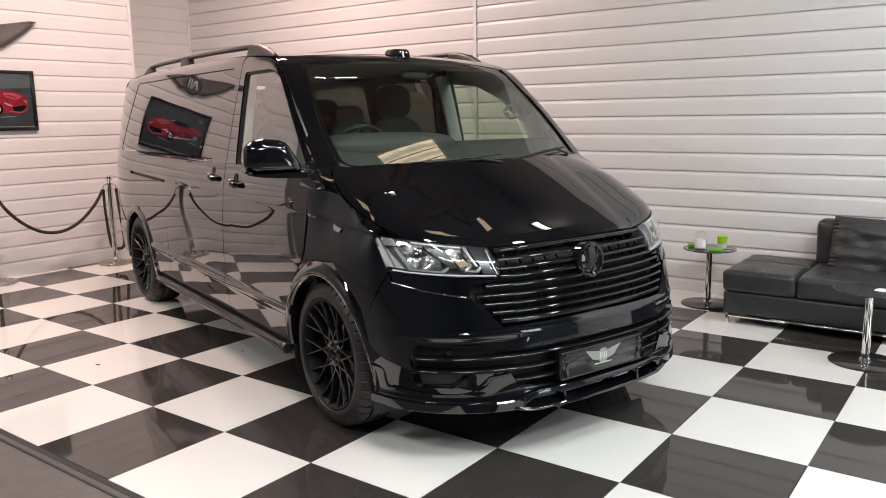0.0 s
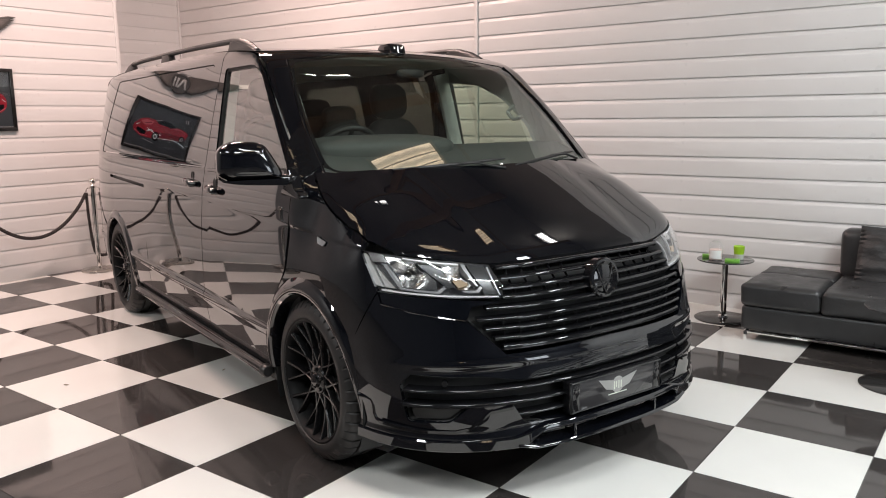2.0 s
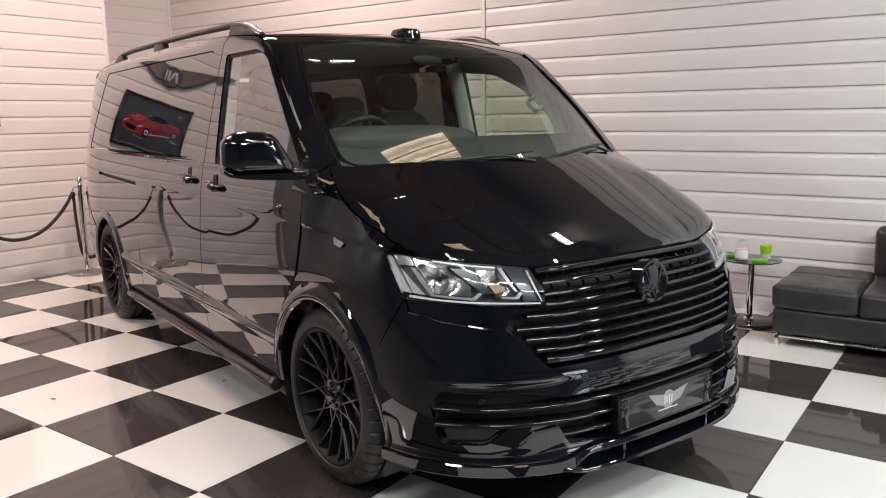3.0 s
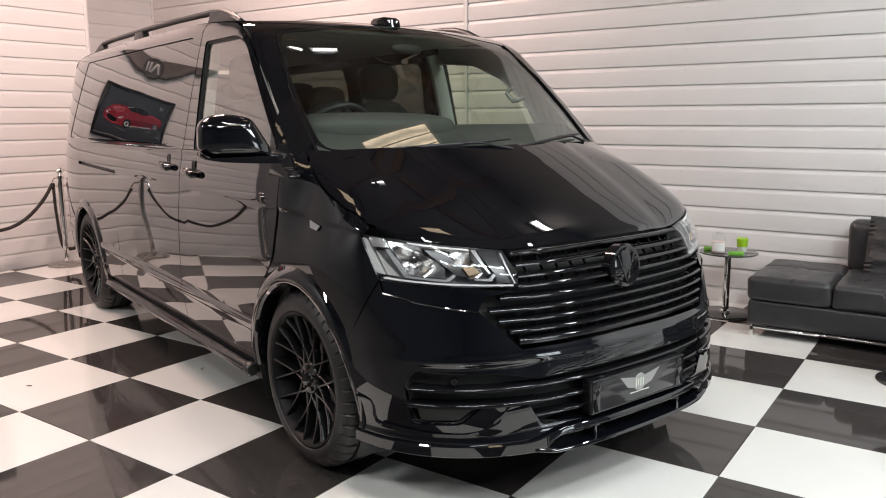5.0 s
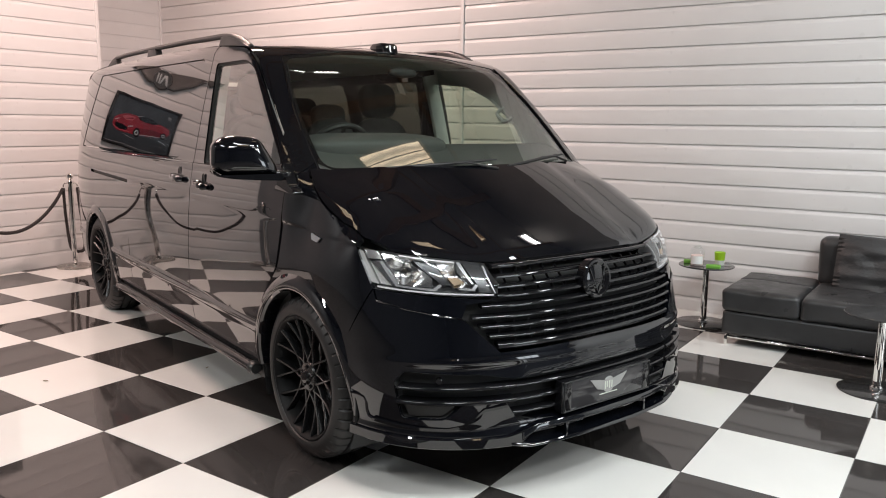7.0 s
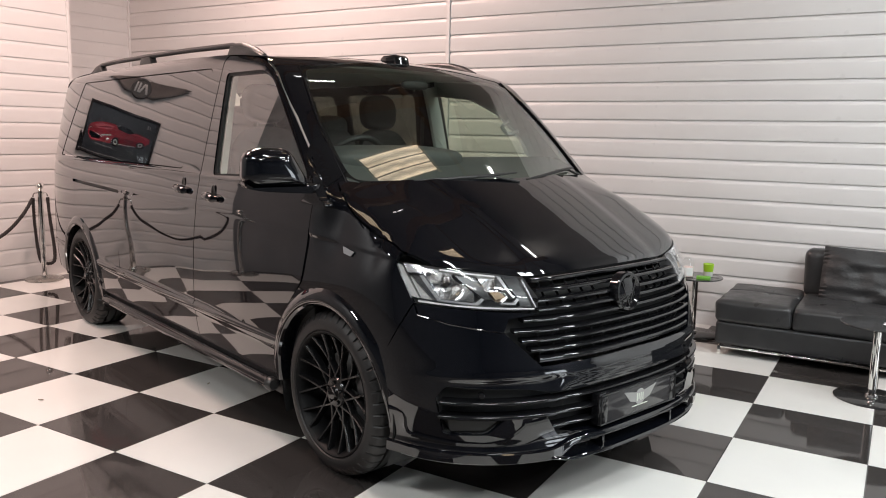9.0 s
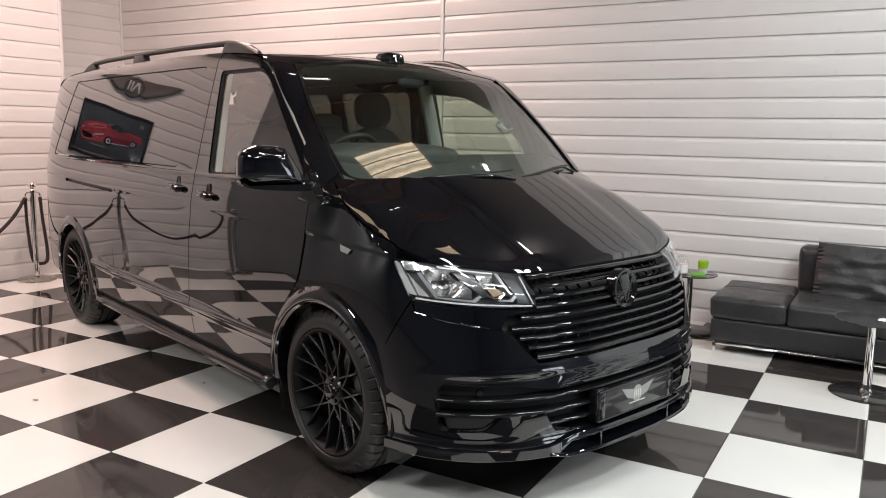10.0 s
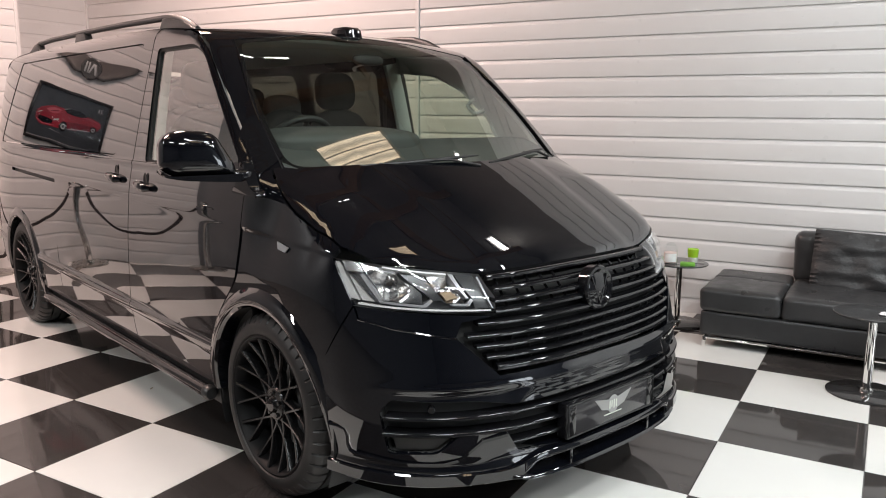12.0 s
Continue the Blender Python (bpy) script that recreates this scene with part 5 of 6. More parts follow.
# ---- lamps and ceiling ----
TUBE = material("lit_tube", (1, 1, 1), 0.5, emit=((1.0, 0.98, 0.94), 26.0))
WARMGLOW = material("lit_warm_sheet", (0.9, 0.8, 0.6), 0.5, emit=((1.0, 0.78, 0.54), 3.0))
sheet = WARMGLOW.node_tree
ribs, bands, place = sheet.nodes.new("ShaderNodeTexWave"), sheet.nodes.new("ShaderNodeMapRange"), sheet.nodes.new("ShaderNodeTexCoord")
ribs.bands_direction = "X"
for key, value in (("Scale", 2.6), ("Distortion", 2.2), ("Detail", 2.0), ("Detail Scale", 1.5)):
    ribs.inputs[key].default_value = value
bands.inputs["To Min"].default_value, bands.inputs["To Max"].default_value = 1.5, 4.2
sheet.links.new(place.outputs["Object"], ribs.inputs["Vector"])
sheet.links.new(ribs.outputs["Fac"], bands.inputs["Value"])
sheet.links.new(bands.outputs[0], sheet.nodes["Principled BSDF"].inputs["Emission Strength"])
WOOD = material("pale_roof_lath", (0.42, 0.30, 0.19), 0.7, grain=(12, 0.25))
METAL = material("grey_lamp_metal", (0.35, 0.35, 0.35), 0.45)


def twin_tube(x, y, turn, length, offsets=(-0.045, 0.045)):
    lamp = thing("strip_light", "white fluorescent strip light on the ceiling", "ceiling light", pose(x, y, TOP - 0.10, 0, 0, turn), group="strip lights on the ceiling")
    part("casing", box(-length / 2, length / 2, -0.06, 0.06, 0.03, 0.10, bevel=0.006), METAL, lamp)
    for o in offsets:
        part("lamp_tube", tube([(-length / 2 + 0.02, o, 0), (length / 2 - 0.02, o, 0)], 0.013, 10), TUBE, lamp)
    return lamp


twin_tube(1.52, 3.985, 4, 0.42, (-0.025, 0.035))
twin_tube(-0.20, 2.04, 84, 0.36, (0.0,))
twin_tube(-0.28, 1.70, 45, 0.15, (0.0,))
twin_tube(3.2, -0.6, 20, 1.2)
twin_tube(4.6, -2.6, 60, 1.2)
twin_tube(1.2, -3.4, 10, 1.2)


def roof_light(x0, x1, y0, y1, rows):
    """A ceiling opening with a glowing sheet behind pale laths."""
    w, d = x1 - x0, y1 - y0
    light = thing("roof_light", "warm glowing ceiling panel behind pale wooden laths", "ceiling light", pose((x0 + x1) / 2, (y0 + y1) / 2, TOP - 0.05), group="warm ceiling panels")
    part("glow_sheet", box(-w / 2, w / 2, -d / 2, d / 2, 0.03, 0.04), WARMGLOW, light)
    for k in range(rows + 1):
        o = -w / 2 + w * k / rows
        part("lath", box(o - 0.006, o + 0.006, -d / 2 - 0.02, d / 2 + 0.02, 0.005, 0.03, bevel=0.004), WOOD, light)
    for s in (-1, 1):
        part("frame_side", box(-w / 2 - 0.03, w / 2 + 0.03, s * (d / 2 + 0.02) - 0.02, s * (d / 2 + 0.02) + 0.02, -0.03, 0.05), WOOD, light)
    return light


roof_light(0.87, 1.25, 1.28, 2.60, 3)
roof_light(-1.50, -1.00, -1.25, -0.45, 3)
roof_light(3.9, 4.5, -1.5, -0.9, 3)
roof_light(4.7, 5.3, -3.7, -3.1, 3)


def area_light(name, loc, rot, sx, sy, watts, colour):
    d = bpy.data.lights.new(name, "AREA")
    d.shape, d.size, d.size_y, d.energy, d.color = "RECTANGLE", sx, sy, watts, colour
    ob = new(name, d)
    ob.matrix_basis = pose(*loc, *rot)
    return ob


def fill_batten(x, y, turn, length, watts, colour):
    """A slim ceiling batten, unseen and added as fill light; its lit underside is the lamp."""
    lamp = thing("ceiling_batten", "slim unseen ceiling batten added as fill light", "ceiling light", pose(x, y, TOP - 0.06, 0, 0, turn), group="ceiling battens")
    part("batten_case", box(-length / 2, length / 2, -0.16, 0.16, 0.0, 0.06, bevel=0.008), METAL, lamp)
    area_light("batten_lamp", (x, y, TOP - 0.066), (0, 0, turn), length - 0.04, 0.28, watts, colour)


WARM, NEUTRAL, COOL = (1.0, 0.71, 0.63), (1.0, 0.97, 0.95), (0.94, 0.985, 1.0)
# Added fill: places and watts chosen to brighten walls, floor and the van's front.
fill_batten(-2.7, 0.2, 90, 1.5, 120, WARM)
fill_batten(-2.8, 2.3, 90, 1.2, 122, WARM)
fill_batten(3.8, 2.9, 0, 1.5, 46, COOL)
fill_batten(4.4, 0.3, 90, 1.5, 132, COOL)
fill_batten(7.2, 2.9, 0, 1.5, 92, COOL)
fill_batten(2.7, -0.9, 0, 1.5, 60, COOL)
fill_batten(1.2, -3.2, 0, 1.5, 84, COOL)
fill_batten(-3.6, -4.3, 90, 1.5, 185, NEUTRAL)
fill_batten(4.6, -3.0, 0, 1.5, 90, COOL)
fill_batten(6.3, 0.4, 90, 1.2, 55, COOL)
fill_batten(8.6, 1.6, 90, 1.2, 95, COOL)


# A tall glowing window in the far side wall, unseen, added to brighten reflections.
GLOWPANE = material("added_glow_pane", (0.8, 0.85, 0.9), 0.2, emit=((0.86, 0.93, 1.0), 5.0))
window = thing("window_1", "tall unseen glowing window added to brighten reflections in the van", "window", pose(9.985, 0.7, 0), kind="structure")
part("window_frame", box(-0.03, 0.012, -0.98, -0.90, 0.60, 2.90, bevel=0.004), METAL, window)
part("window_frame", box(-0.03, 0.012, 0.90, 0.98, 0.60, 2.90, bevel=0.004), METAL, window)
part("window_frame", box(-0.03, 0.012, -0.90, 0.90, 2.82, 2.90, bevel=0.004), METAL, window)
part("window_sill", box(-0.08, 0.012, -0.98, 0.98, 0.55, 0.60, bevel=0.004), METAL, window)
for y in (-0.90, -0.295, 0.31):
    part("pane", box(-0.006, 0.0, y + 0.02, y + 0.57, 0.62, 2.80), GLOWPANE, window)
for y in (-0.30, 0.305):
    part("mullion", box(-0.025, 0.012, y - 0.025, y + 0.025, 0.60, 2.82, bevel=0.003), METAL, window)

# ---- sofa ----
def block(x0, x1, y0, y1, z0, z1, r=0.03, cuts=15, crown=0.0, seed=0, rough=0.0):
    """A soft upholstered block with rounded edges, a crowned top and slight unevenness."""
    bm = bmesh.new()
    bmesh.ops.create_cube(bm, size=2.0)
    bmesh.ops.subdivide_edges(bm, edges=bm.edges, cuts=cuts, use_grid_fill=True)
    half = Vector((x1 - x0, y1 - y0, z1 - z0)) / 2
    mid = Vector((x0 + x1, y0 + y1, z0 + z1)) / 2
    for v in bm.verts:
        p = Vector([math.sin(c * math.pi / 2) for c in v.co])
        b = Vector([a * h for a, h in zip(p, half)])
        core = Vector([max(-h + r, min(h - r, a)) for a, h in zip(b, half)])
        d = b - core
        q = core + d.normalized() * r if d.length > 1e-6 else b
        if p.z > 0:
            q.z += crown * (1 - p.x**4) * (1 - p.y**4)
        w = mid + q
        if rough:
            w += Vector(noise.noise_vector(w * 6 + Vector((seed, 0, 0)))) * rough + Vector(noise.noise_vector(w * 22 + Vector((seed, 3, 0)))) * rough * 0.25
        v.co = w
    return bm


sofa = thing("sofa", "low black leather corner sofa on a chrome frame", "sofa")
part("sofa_base", block(1.385, 4.35, 3.335, 4.10, 0.075, 0.238, r=0.022, rough=0.002), LEATHER, sofa)
for k, (x0, x1) in enumerate(((1.375, 1.868), (1.871, 2.75), (2.753, 3.55), (3.553, 4.35))):
    part("seat_cushion", block(x0, x1, 3.32, 3.80 if k == 0 else 4.08, 0.236, 0.388, r=0.034, cuts=17, crown=0.008, seed=k, rough=0.006), LEATHER, sofa)
part("seat_cushion", block(1.377, 1.868, 3.797, 4.10, 0.236, 0.388, r=0.024, cuts=15, crown=0.006, seed=7, rough=0.005), LEATHER, sofa)
for k, (x0, x1) in enumerate(((1.855, 2.72), (2.73, 3.54), (3.55, 4.35))):
    part("backrest", block(x0, x1, 3.96, 4.14, 0.36, 0.715, r=0.06, cuts=13, seed=20 + k, rough=0.006), LEATHER, sofa)
for y in (3.345, 4.08):
    part("frame_rail", tube([(1.42, y, 0.062), (4.35, y, 0.062)], 0.011, 8), CHROME, sofa)
for x in (1.42, 4.35):
    part("frame_rail", tube([(x, 3.345, 0.062), (x, 4.08, 0.062)], 0.011, 8), CHROME, sofa)
    for y in (3.345, 4.08):
        part("sofa_leg", box(x - 0.012, x + 0.012, y - 0.012, y + 0.012, 0.0, 0.062, bevel=0.003), CHROME, sofa)

bm = bmesh.new()
bmesh.ops.create_grid(bm, x_segments=44, y_segments=28, size=1.0)
back = bmesh.ops.duplicate(bm, geom=bm.verts[:] + bm.edges[:] + bm.faces[:])
backs = {g for g in back["geom"] if isinstance(g, bmesh.types.BMVert)}
for v in bm.verts:
    u, w = v.co.x, v.co.y
    puff = (max(0, 1 - abs(u) ** 3.0) * max(0, 1 - abs(w) ** 3.0)) ** 0.55
    fold = 0.026 * noise.noise(Vector((u * 2.6, w * 3.4, 1.7))) + 0.003 * noise.noise(Vector((u * 6.0, w * 7.0, 4.2))) + 0.010 * math.sin(9 * (u * 0.6 + w) + 3 * noise.noise(Vector((u * 2, w * 2, 5)))) * max(0, -w + 0.2)
    gather = 0.006 * math.sin(w * 46) * max(0, -u - 0.80) * 5
    d = 0.010 + 0.062 * puff + (fold * puff + gather if v not in backs else 0)
    v.co = (u * 0.385, -d if v not in backs else d, w * 0.20)
bmesh.ops.bridge_loops(bm, edges=[e for e in bm.edges if e.is_boundary])
pillow = tagged(finish("pillow", bm, SOFTHIDE), "creased black leather scatter cushion leaning on the sofa back", "cushion")
pillow.matrix_basis = pose(2.365, 3.890, 0.545, -17, 1.5, 1)

# ---- side tables and what stands on them ----
def side_table(x, y):
    t = thing("side_table", "round smoked-glass side table on a chrome stem", "side table", pose(x, y, 0), group="side tables by the sofa")
    part("table_top", lathe([(0, 0.442), (0.196, 0.442), (0.200, 0.445), (0.200, 0.449), (0.197, 0.452), (0, 0.452)], 72), SMOKED, t, "smoked glass top")
    part("stem", lathe([(0.024, 0.012), (0.024, 0.43), (0.05, 0.434), (0.05, 0.442), (0, 0.442)], 32), CHROME, t, "chrome stem")
    part("collar", lathe([(0.024, 0.035), (0.034, 0.028), (0.036, 0.012), (0.0, 0.012)], 32), CHROME, t)
    part("base_plate", lathe([(0, 0.012), (0.196, 0.010), (0.202, 0.006), (0.202, 0.0), (0, 0.0)], 72), BASEGREY, t, "dark round base plate")
    return t


side_table(1.125, 3.825)
side_table(2.375, 2.885)
GREEN = material("bright_green_wax", (0.30, 0.52, 0.02), 0.35)
GREENBOX = material("green_card", (0.16, 0.42, 0.05), 0.5, grain=(20, 0.1))
LABEL = material("white_label", (0.8, 0.8, 0.78), 0.5)
PINK = material("pale_pink_wax", (0.75, 0.60, 0.56), 0.5)
FROST = material("frosted_glass_foot", (0.55, 0.58, 0.52), 0.2)
T = 0.452
jar = thing("glass_jar", "small clear glass jar with a white label", "jar", pose(1.075, 3.75, T) @ Matrix.Scale(1.3, 4))
part("jar_body", lathe([(0, 0.001), (0.036, 0.001), (0.039, 0.008), (0.039, 0.085), (0.034, 0.098), (0.024, 0.104)], 32), CLEAR, jar)
part("jar_fill", lathe([(0, 0.004), (0.034, 0.004), (0.034, 0.06), (0, 0.062)], 28), PINK, jar, "pale pink filling")
part("stopper", lathe([(0.0, 0.118), (0.014, 0.117), (0.022, 0.110), (0.024, 0.100), (0, 0.100)], 24), CLEAR, jar)
bm = bmesh.new()
rows = [[bm.verts.new((0.0402 * math.cos(a), 0.0402 * math.sin(a), z)) for z in (0.012, 0.058)] for a in (radians(-125 + 100 * k / 10) for k in range(11))]
for a, b in zip(rows, rows[1:]):
    bm.faces.new((a[0], b[0], b[1], a[1]))
part("jar_label", bm, LABEL, jar)
candle = thing("candle_glass", "lime green candle in a short glass", "candle", pose(1.205, 3.875, T) @ Matrix.Scale(1.1, 4))
part("glass_foot", lathe([(0, 0.0), (0.030, 0.0), (0.031, 0.004), (0.032, 0.034), (0, 0.034)], 32), FROST, candle)
part("wax", lathe([(0, 0.034), (0.032, 0.034), (0.036, 0.085), (0.034, 0.088), (0.031, 0.078), (0, 0.076)], 32), GREEN, candle)
for x, y, a in ((1.205, 3.72, 12), (1.005, 3.83, 20)):
    o = tagged(finish("green_packet", box(-0.05, 0.05, -0.03, 0.03, 0, 0.022, bevel=0.004), GREENBOX), "small green card packet lying on the table", "packet", group="green packets")
    o.matrix_basis = pose(x, y, T, 0, 0, a)
for x, y, a in ((1.085, 3.735, 8), (1.24, 3.86, -5)):
    o = tagged(finish("coaster", box(-0.06, 0.06, -0.045, 0.045, 0, 0.004, bevel=0.0015), SMOKED), "thin dark slate coaster", "coaster", group="coasters")
    o.matrix_basis = pose(x, y, T - 0.0035, 0, 0, a)
FILM = material("crumpled_clear_wrap", (0.75, 0.75, 0.76), 0.12)
bm = bmesh.new()
bmesh.ops.create_grid(bm, x_segments=26, y_segments=14, size=1.0)
for v in bm.verts:
    u, w = v.co.x, v.co.y
    v.co = (u * 0.10 * (1 + 0.25 * noise.noise(Vector((w * 3, 2, 0)))), w * 0.045 * (1 + 0.3 * noise.noise(Vector((u * 3, 0, 4)))), 0.006 + 0.009 * abs(noise.noise(Vector((u * 5, w * 7, 1)))) + 0.006 * abs(noise.noise(Vector((u * 12, w * 9, 3)))))
wrap = tagged(finish("crumpled_wrapper", bm, FILM, smooth=20), "crumpled pale plastic wrapper lying on the glass table", "wrapper")
wrap.matrix_basis = pose(2.50, 2.86, T - 0.004, 0, 0, -14)
CABLE = material("black_cable", (0.015, 0.015, 0.015), 0.5)
bm = tube([(1.43, 3.95, 0.010), (1.36, 3.80, 0.006), (1.30, 3.72, 0.014), (1.22, 3.66, 0.016), (1.12, 3.615, 0.006), (1.06, 3.64, 0.006), (1.02, 3.70, 0.006)], 0.004, 8)
tagged(finish("power_cable", bm, CABLE), "thin black cable lying on the floor by the table", "cable")

# ---- rope barrier along the left wall ----
SATIN = material("satin_steel", (0.52, 0.50, 0.47), 0.24, metal=1.0, wear=0.4)
ROPE = material("dark_braided_rope", (0.022, 0.017, 0.016), 0.75, grain=(80, 0.3))


def rope_post(y):
    p = thing("rope_post", "polished chrome barrier post with a ball top", "barrier post", pose(-4.69, y, 0), group="barrier posts along the wall")
    part("foot", lathe([(0, 0.046), (0.03, 0.044), (0.08, 0.036), (0.14, 0.027), (0.164, 0.022), (0.171, 0.016), (0.172, 0), (0, 0)], 56), SATIN, p, "satin steel domed foot")
    part("pole", lathe([(0.025, 0.03), (0.025, 0.845), (0.036, 0.850), (0.036, 0.866), (0.024, 0.870), (0.016, 0.885), (0, 0.885)], 28), CHROME, p)
    bm = bmesh.new()
    bmesh.ops.create_uvsphere(bm, u_segments=28, v_segments=16, radius=0.036, matrix=pose(0, 0, 0.915))
    part("ball", bm, CHROME, p)
    for s in (-1, 1):
        part("hook", tube([(0, s * 0.03, 0.845), (0, s * 0.055, 0.85), (0, s * 0.07, 0.835), (0, s * 0.075, 0.815)], [0.006, 0.006, 0.006, 0.010], 8), CHROME, p)
    return p


def rope(points):
    """A twisted rope through points."""
    pts = [Vector(p) for p in points]
    fine = []
    for k in range(len(pts) - 1):
        a, b, c, d = pts[max(k - 1, 0)], pts[k], pts[k + 1], pts[min(k + 2, len(pts) - 1)]
        for j in range(10):
            t = j / 10
            fine.append(0.5 * ((2 * b) + (c - a) * t + (2 * a - 5 * b + 4 * c - d) * t * t + (3 * b - a - 3 * c + d) * t**3))
    fine.append(pts[-1])
    bm = tube(fine, 0.007, 6)
    run = 0.0
    strands = [[], [], []]
    for k, p in enumerate(fine):
        d = (fine[min(k + 1, len(fine) - 1)] - fine[max(k - 1, 0)]).normalized()
        s = d.cross(Vector((1, 0, 0))).normalized()
        u = s.cross(d)
        run += (p - fine[max(k - 1, 0)]).length
        for n in range(3):
            a = run / 0.085 * 2 * math.pi + n * 2.0944
            strands[n].append(p + 0.0088 * (math.cos(a) * s + math.sin(a) * u))
    for st in strands:
        tube(st, 0.0092, 6, bm=bm)
    return bm


posts = (2.24, 1.03, -0.10)
for y in posts:
    rope_post(y)
for a, b in zip(posts, posts[1:]):
    pts = []
    for k in range(15):
        t = k / 14
        pts.append((-4.69, a - 0.075 + (b - a + 0.15) * t, 0.80 - 0.385 * (1 - (2 * t - 1) ** 2) ** 0.92))
    tagged(finish("barrier_rope", rope(pts), ROPE), "dark braided rope slung between the chrome posts", "rope", group="barrier ropes")
pts = [(-4.69, 2.315, 0.80), (-4.685, 2.325, 0.60), (-4.68, 2.345, 0.38), (-4.675, 2.350, 0.24), (-4.67, 2.325, 0.165), (-4.72, 2.275, 0.155), (-4.725, 2.235, 0.19), (-4.73, 2.215, 0.30), (-4.73, 2.195, 0.55), (-4.70, 2.175, 0.80)]
tagged(finish("barrier_rope", rope(pts), ROPE), "dark braided rope hung in a loop from one post", "rope", group="barrier ropes")

# ---- picture and winged emblem on the left wall ----
FRAME = material("black_picture_frame", (0.012, 0.012, 0.012), 0.25)
PICTURE = material("dark_blue_grey_print", (0.050, 0.058, 0.066), 0.12, grain=(5.0, 0.35))
RED = material("crimson_print", (0.30, 0.020, 0.036), 0.12, grain=(9.0, 0.5))
REDLIGHT = material("pale_red_print", (0.48, 0.10, 0.13), 0.12)
GREYPRINT = material("pale_grey_print", (0.45, 0.45, 0.46), 0.15)
INK = material("near_black_print", (0.008, 0.008, 0.010), 0.12)
WX = -4.91 + 0.018
picture = thing("picture", "framed print of a red sports car on dark ground", "picture", pose(WX, 1.255, 1.717, 0, 0, 90))
PW, PH = 0.398, 0.287
for x0, x1, z0, z1 in ((-PW, PW, PH - 0.032, PH), (-PW, PW, -PH, -PH + 0.032), (-PW, -PW + 0.032, -PH + 0.032, PH - 0.032), (PW - 0.032, PW, -PH + 0.032, PH - 0.032)):
    part("frame_strip", box(x0, x1, -0.030, 0.0, z0, z1, bevel=0.004), FRAME, picture)
sheet = part("print", box(-PW + 0.03, PW - 0.03, -0.012, -0.004, -PH + 0.03, PH - 0.03), PICTURE, picture)


def ink(name, mat, pts, lift=0.0):
    part(name, prism(pts, 0.0006 + 0.0, "y", -0.0128 - lift), mat, sheet)


DEEPRED = material("deep_red_print", (0.16, 0.010, 0.020), 0.12, grain=(9.0, 0.4))
# A low open sports car, its nose to the right: body, shaded flank, bonnet, cockpit, grille, lamps and wheels.
ink("car_shape", RED, rounded([(-0.335, 0.02), (-0.32, 0.065), (-0.22, 0.088), (-0.12, 0.080), (-0.02, 0.092), (0.08, 0.098), (0.20, 0.092), (0.29, 0.055), (0.328, 0.0), (0.322, -0.075), (0.26, -0.128), (0.13, -0.118), (0.05, -0.105), (-0.10, -0.085), (-0.28, -0.045)], 0.03))
ink("car_flank", DEEPRED, rounded([(-0.31, 0.00), (-0.10, -0.005), (0.06, -0.03), (0.10, -0.105), (-0.08, -0.082), (-0.27, -0.04)], 0.015), 0.0008)
ink("car_cockpit", INK, rounded([(-0.17, 0.078), (-0.09, 0.112), (0.02, 0.112), (0.075, 0.092), (0.03, 0.062), (-0.10, 0.055)], 0.012), 0.0016)
ink("car_windscreen", GREYPRINT, [(0.02, 0.112), (0.075, 0.092), (0.070, 0.088), (0.015, 0.106)], 0.0024)
ink("car_bonnet", REDLIGHT, rounded([(0.09, 0.080), (0.20, 0.074), (0.275, 0.035), (0.22, 0.010), (0.12, 0.030)], 0.02), 0.0008)
ink("car_vent", DEEPRED, [(0.13, 0.062), (0.22, 0.030), (0.215, 0.022), (0.12, 0.052)], 0.0016)
ink("car_grille", INK, rounded([(0.17, -0.060), (0.30, -0.040), (0.295, -0.080), (0.25, -0.105), (0.18, -0.098)], 0.012), 0.0008)
ink("car_bumper", REDLIGHT, [(0.14, -0.104), (0.25, -0.118), (0.31, -0.080), (0.312, -0.070), (0.25, -0.108), (0.14, -0.096)], 0.0016)
ink("car_lamp", GREYPRINT, rounded([(0.10, -0.015), (0.17, -0.045), (0.165, -0.055), (0.10, -0.030)], 0.005), 0.0016)
ink("car_lamp", GREYPRINT, [(0.285, 0.010), (0.315, -0.015), (0.312, -0.022), (0.285, 0.0)], 0.0016)
for x, z, r in ((0.035, -0.080, 0.046), (-0.262, -0.028, 0.034)):
    ink("car_wheel", INK, arc(x, z, r, 0, 345, 23, 1.1), 0.0016)
    ink("car_wheel_rim", GREYPRINT, arc(x, z, r * 0.6, 0, 345, 23, 1.1), 0.0024)
    ink("car_wheel_hub", INK, arc(x, z, r * 0.32, 0, 345, 23, 1.1), 0.0032)
ink("car_highlight", REDLIGHT, [(-0.30, 0.055), (-0.22, 0.076), (-0.13, 0.066), (-0.13, 0.060), (-0.22, 0.068), (-0.30, 0.047)], 0.0008)
ink("car_highlight", GREYPRINT, [(-0.22, -0.056), (0.0, -0.090), (0.0, -0.097), (-0.22, -0.063)], 0.0016)
for x in (-0.30, -0.275):
    ink("print_bar", GREYPRINT, [(x, 0.165), (x + 0.010, 0.165), (x + 0.016, 0.205), (x + 0.006, 0.205)])
ink("print_line", GREYPRINT, [(0.05, -0.155), (0.20, -0.145), (0.20, -0.149), (0.05, -0.159)])
ink("print_border", GREYPRINT, [(-PW + 0.034, -PH + 0.036), (PW - 0.034, -PH + 0.036), (PW - 0.034, -PH + 0.040), (-PW + 0.034, -PH + 0.040)])
pane = part("picture_glass", box(-PW + 0.03, PW - 0.03, -0.019, -0.0175, -PH + 0.03, PH - 0.03), CLEAR, picture)

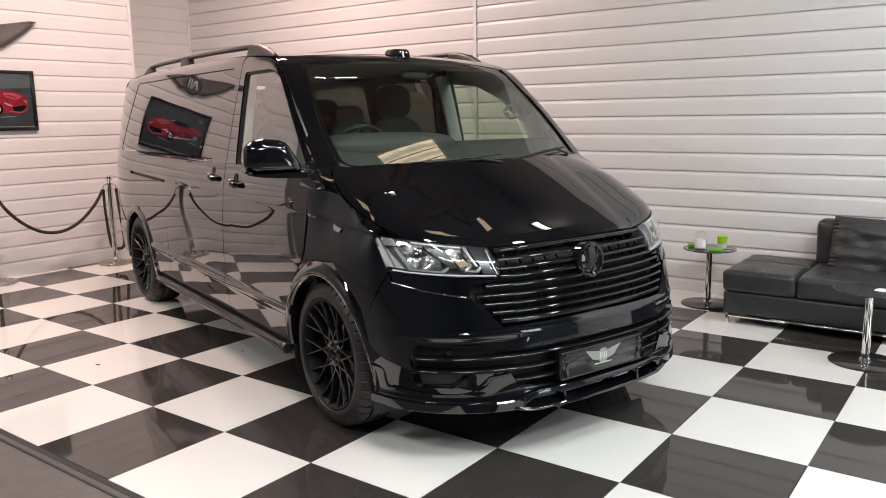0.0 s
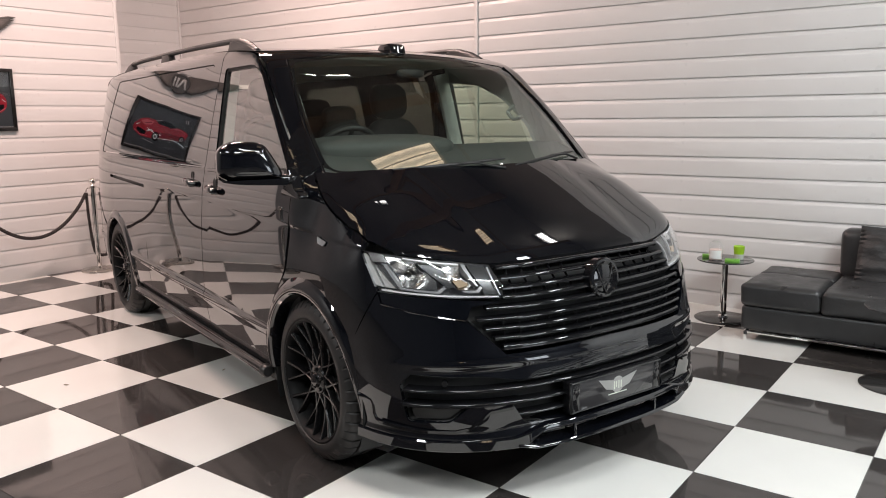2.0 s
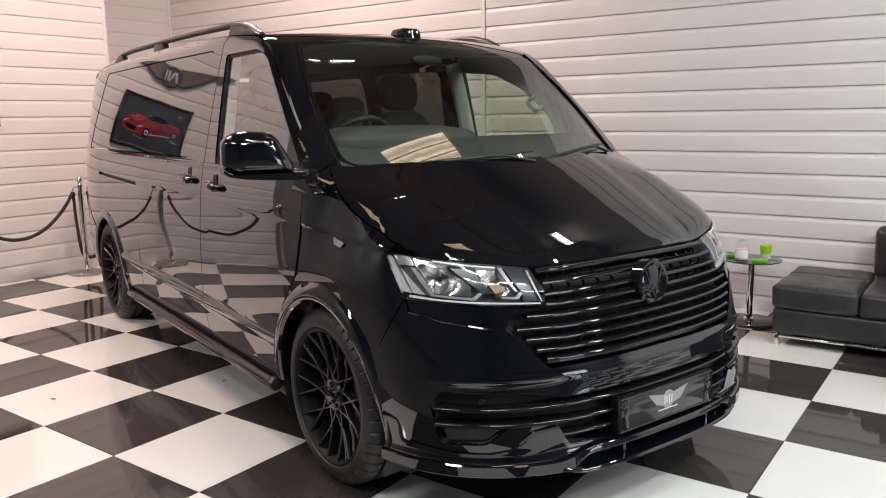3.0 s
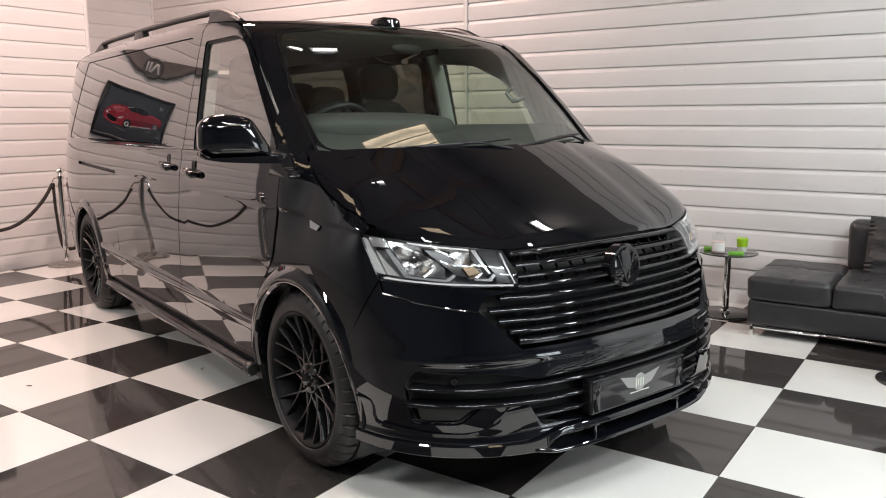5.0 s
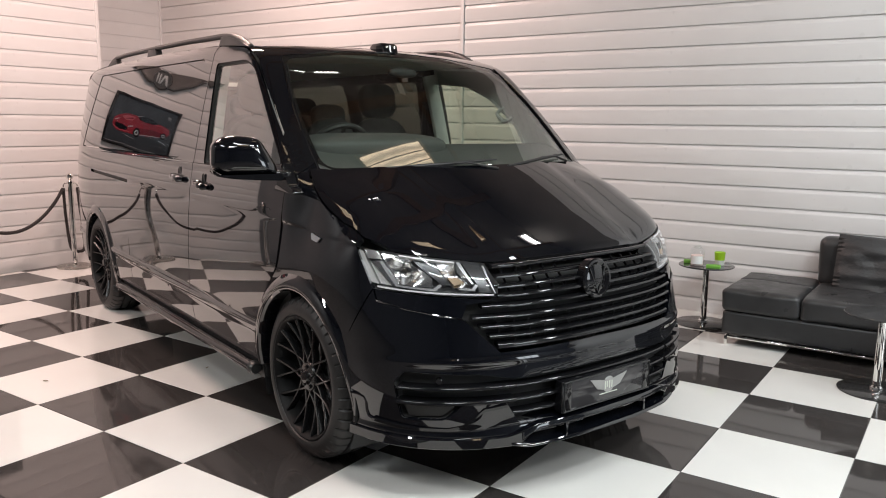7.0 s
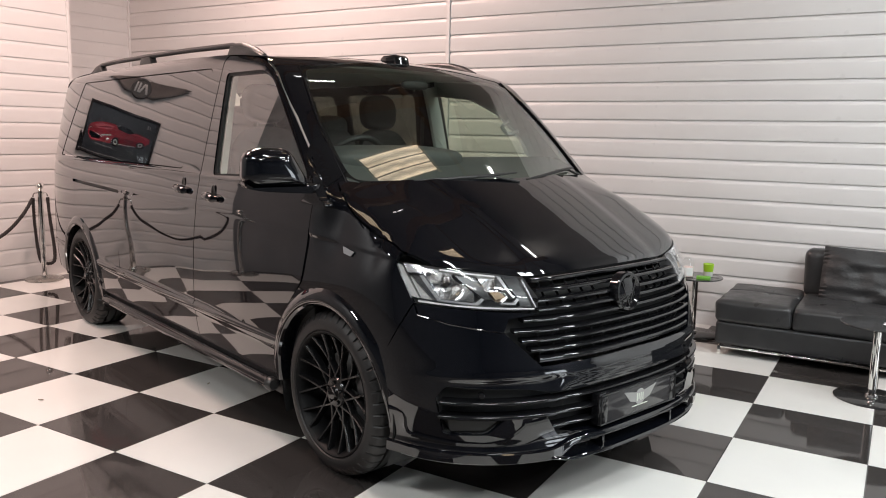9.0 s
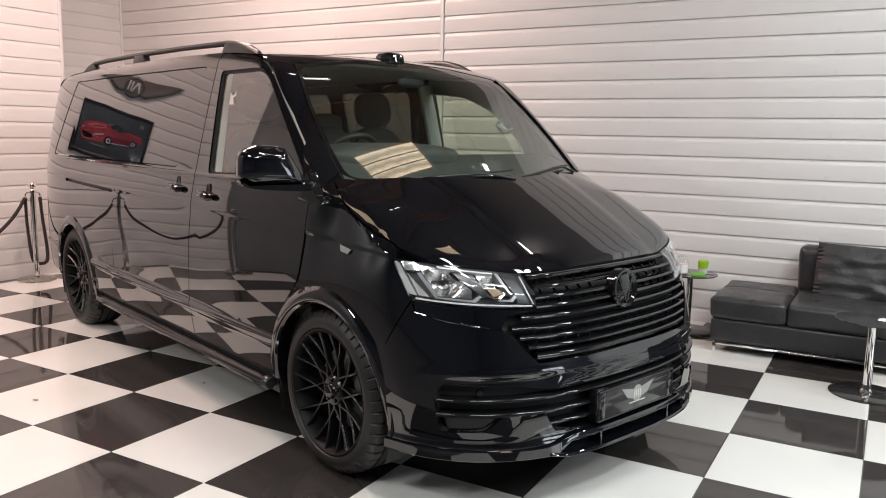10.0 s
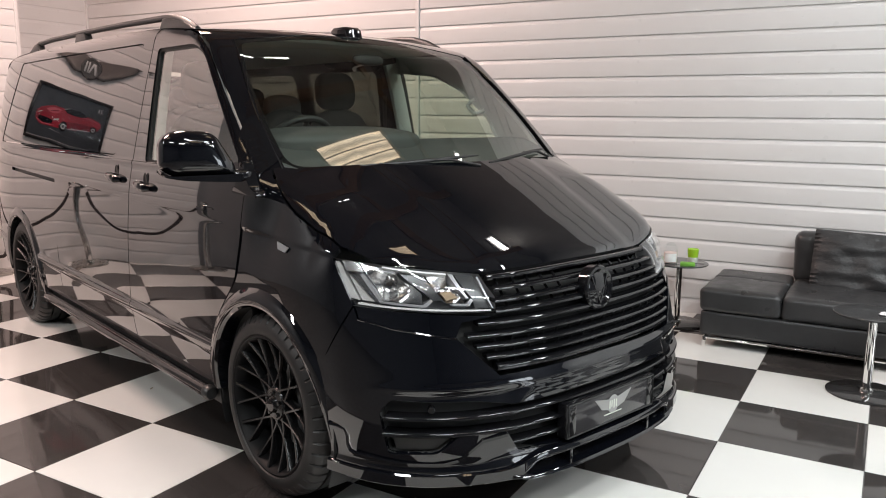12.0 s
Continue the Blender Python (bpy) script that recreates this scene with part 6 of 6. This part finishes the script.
PEWTER = material("dark_pewter", (0.085, 0.08, 0.076), 0.38, metal=0.7, grain=(25, 0.25), bump=(120, 0.0008))
PALEMETAL = material("pale_pewter", (0.5, 0.5, 0.49), 0.35, metal=0.5)
emblem = thing("wall_emblem", "large dark pewter winged wall emblem with a round centre", "wall emblem", pose(WX, 1.215, 2.30, 0, 0, 90))
for s in (-1, 1):
    for k in range(13):
        t = k / 12
        root_x, root_z = 0.06 + 0.03 * t, 0.09 - 0.15 * t
        tip_x, tip_z = 0.525 - 0.34 * t**1.1, 0.178 - 0.245 * t**0.85
        d = Vector((tip_x - root_x, tip_z - root_z)).normalized()
        nn = Vector((-d.y, d.x)) * (0.017 + 0.004 * t)
        mid = Vector((root_x, root_z)).lerp(Vector((tip_x, tip_z)), 0.85)
        q = [(root_x - nn.x, root_z - nn.y), (mid.x - nn.x, mid.y - nn.y), (tip_x, tip_z), (mid.x + nn.x, mid.y + nn.y), (root_x + nn.x, root_z + nn.y)]
        q = [(s * a, b) for a, b in q]
        part("feather", prism(q if s > 0 else q[::-1], 0.020 + 0.004 * (k % 2), "y", -0.030 - 0.0012 * k, bevel=0.004), PEWTER, emblem)
part("roundel", lathe([(0, 0.045), (0.088, 0.044), (0.093, 0.050), (0.108, 0.050), (0.115, 0.040), (0.117, 0.0)], 48, m=pose(0, 0, -0.005, 90, 0, 0)), PEWTER, emblem)
for x, w, lean in ((-0.055, 0.022, 0.018), (-0.012, 0.022, -0.018), (0.025, 0.020, 0.0), (0.062, 0.020, 0.0)):
    part("plain_bar", prism([(x - w / 2 - lean, -0.06), (x + w / 2 - lean, -0.06), (x + w / 2 + lean, 0.055), (x - w / 2 + lean, 0.055)], 0.012, "y", -0.056, bevel=0.003), PALEMETAL, emblem)

# Two curled leaf scraps on the tiles.
DRYLEAF = material("dry_leaf", (0.36, 0.31, 0.23), 0.8, grain=(60, 0.3))
for x, y, a in ((-1.523, 0.217, 30), (-0.986, 0.916, 110)):
    bm = bmesh.new()
    rows = [[bm.verts.new((0.022 * (u - 0.5) * 2, 0.008 * math.sin(math.pi * u) * s, 0.0012 + 0.005 * (abs(s) + (u - 0.5) ** 2 * 2))) for s in (-1, 0, 1)] for u in (0.04, 0.25, 0.5, 0.75, 0.96)]
    for p, q in zip(rows, rows[1:]):
        for k in range(2):
            bm.faces.new((p[k], q[k], q[k + 1], p[k + 1]))
    bmesh.ops.solidify(bm, geom=bm.faces[:], thickness=0.0008)
    o = tagged(finish("leaf_scrap", bm, DRYLEAF), "tiny curled dry leaf scrap on a white tile", "leaf scrap", group="leaf scraps on the floor")
    o.matrix_basis = pose(x, y, 0.0004, 0, 0, a) @ Matrix.Scale(0.75, 4)
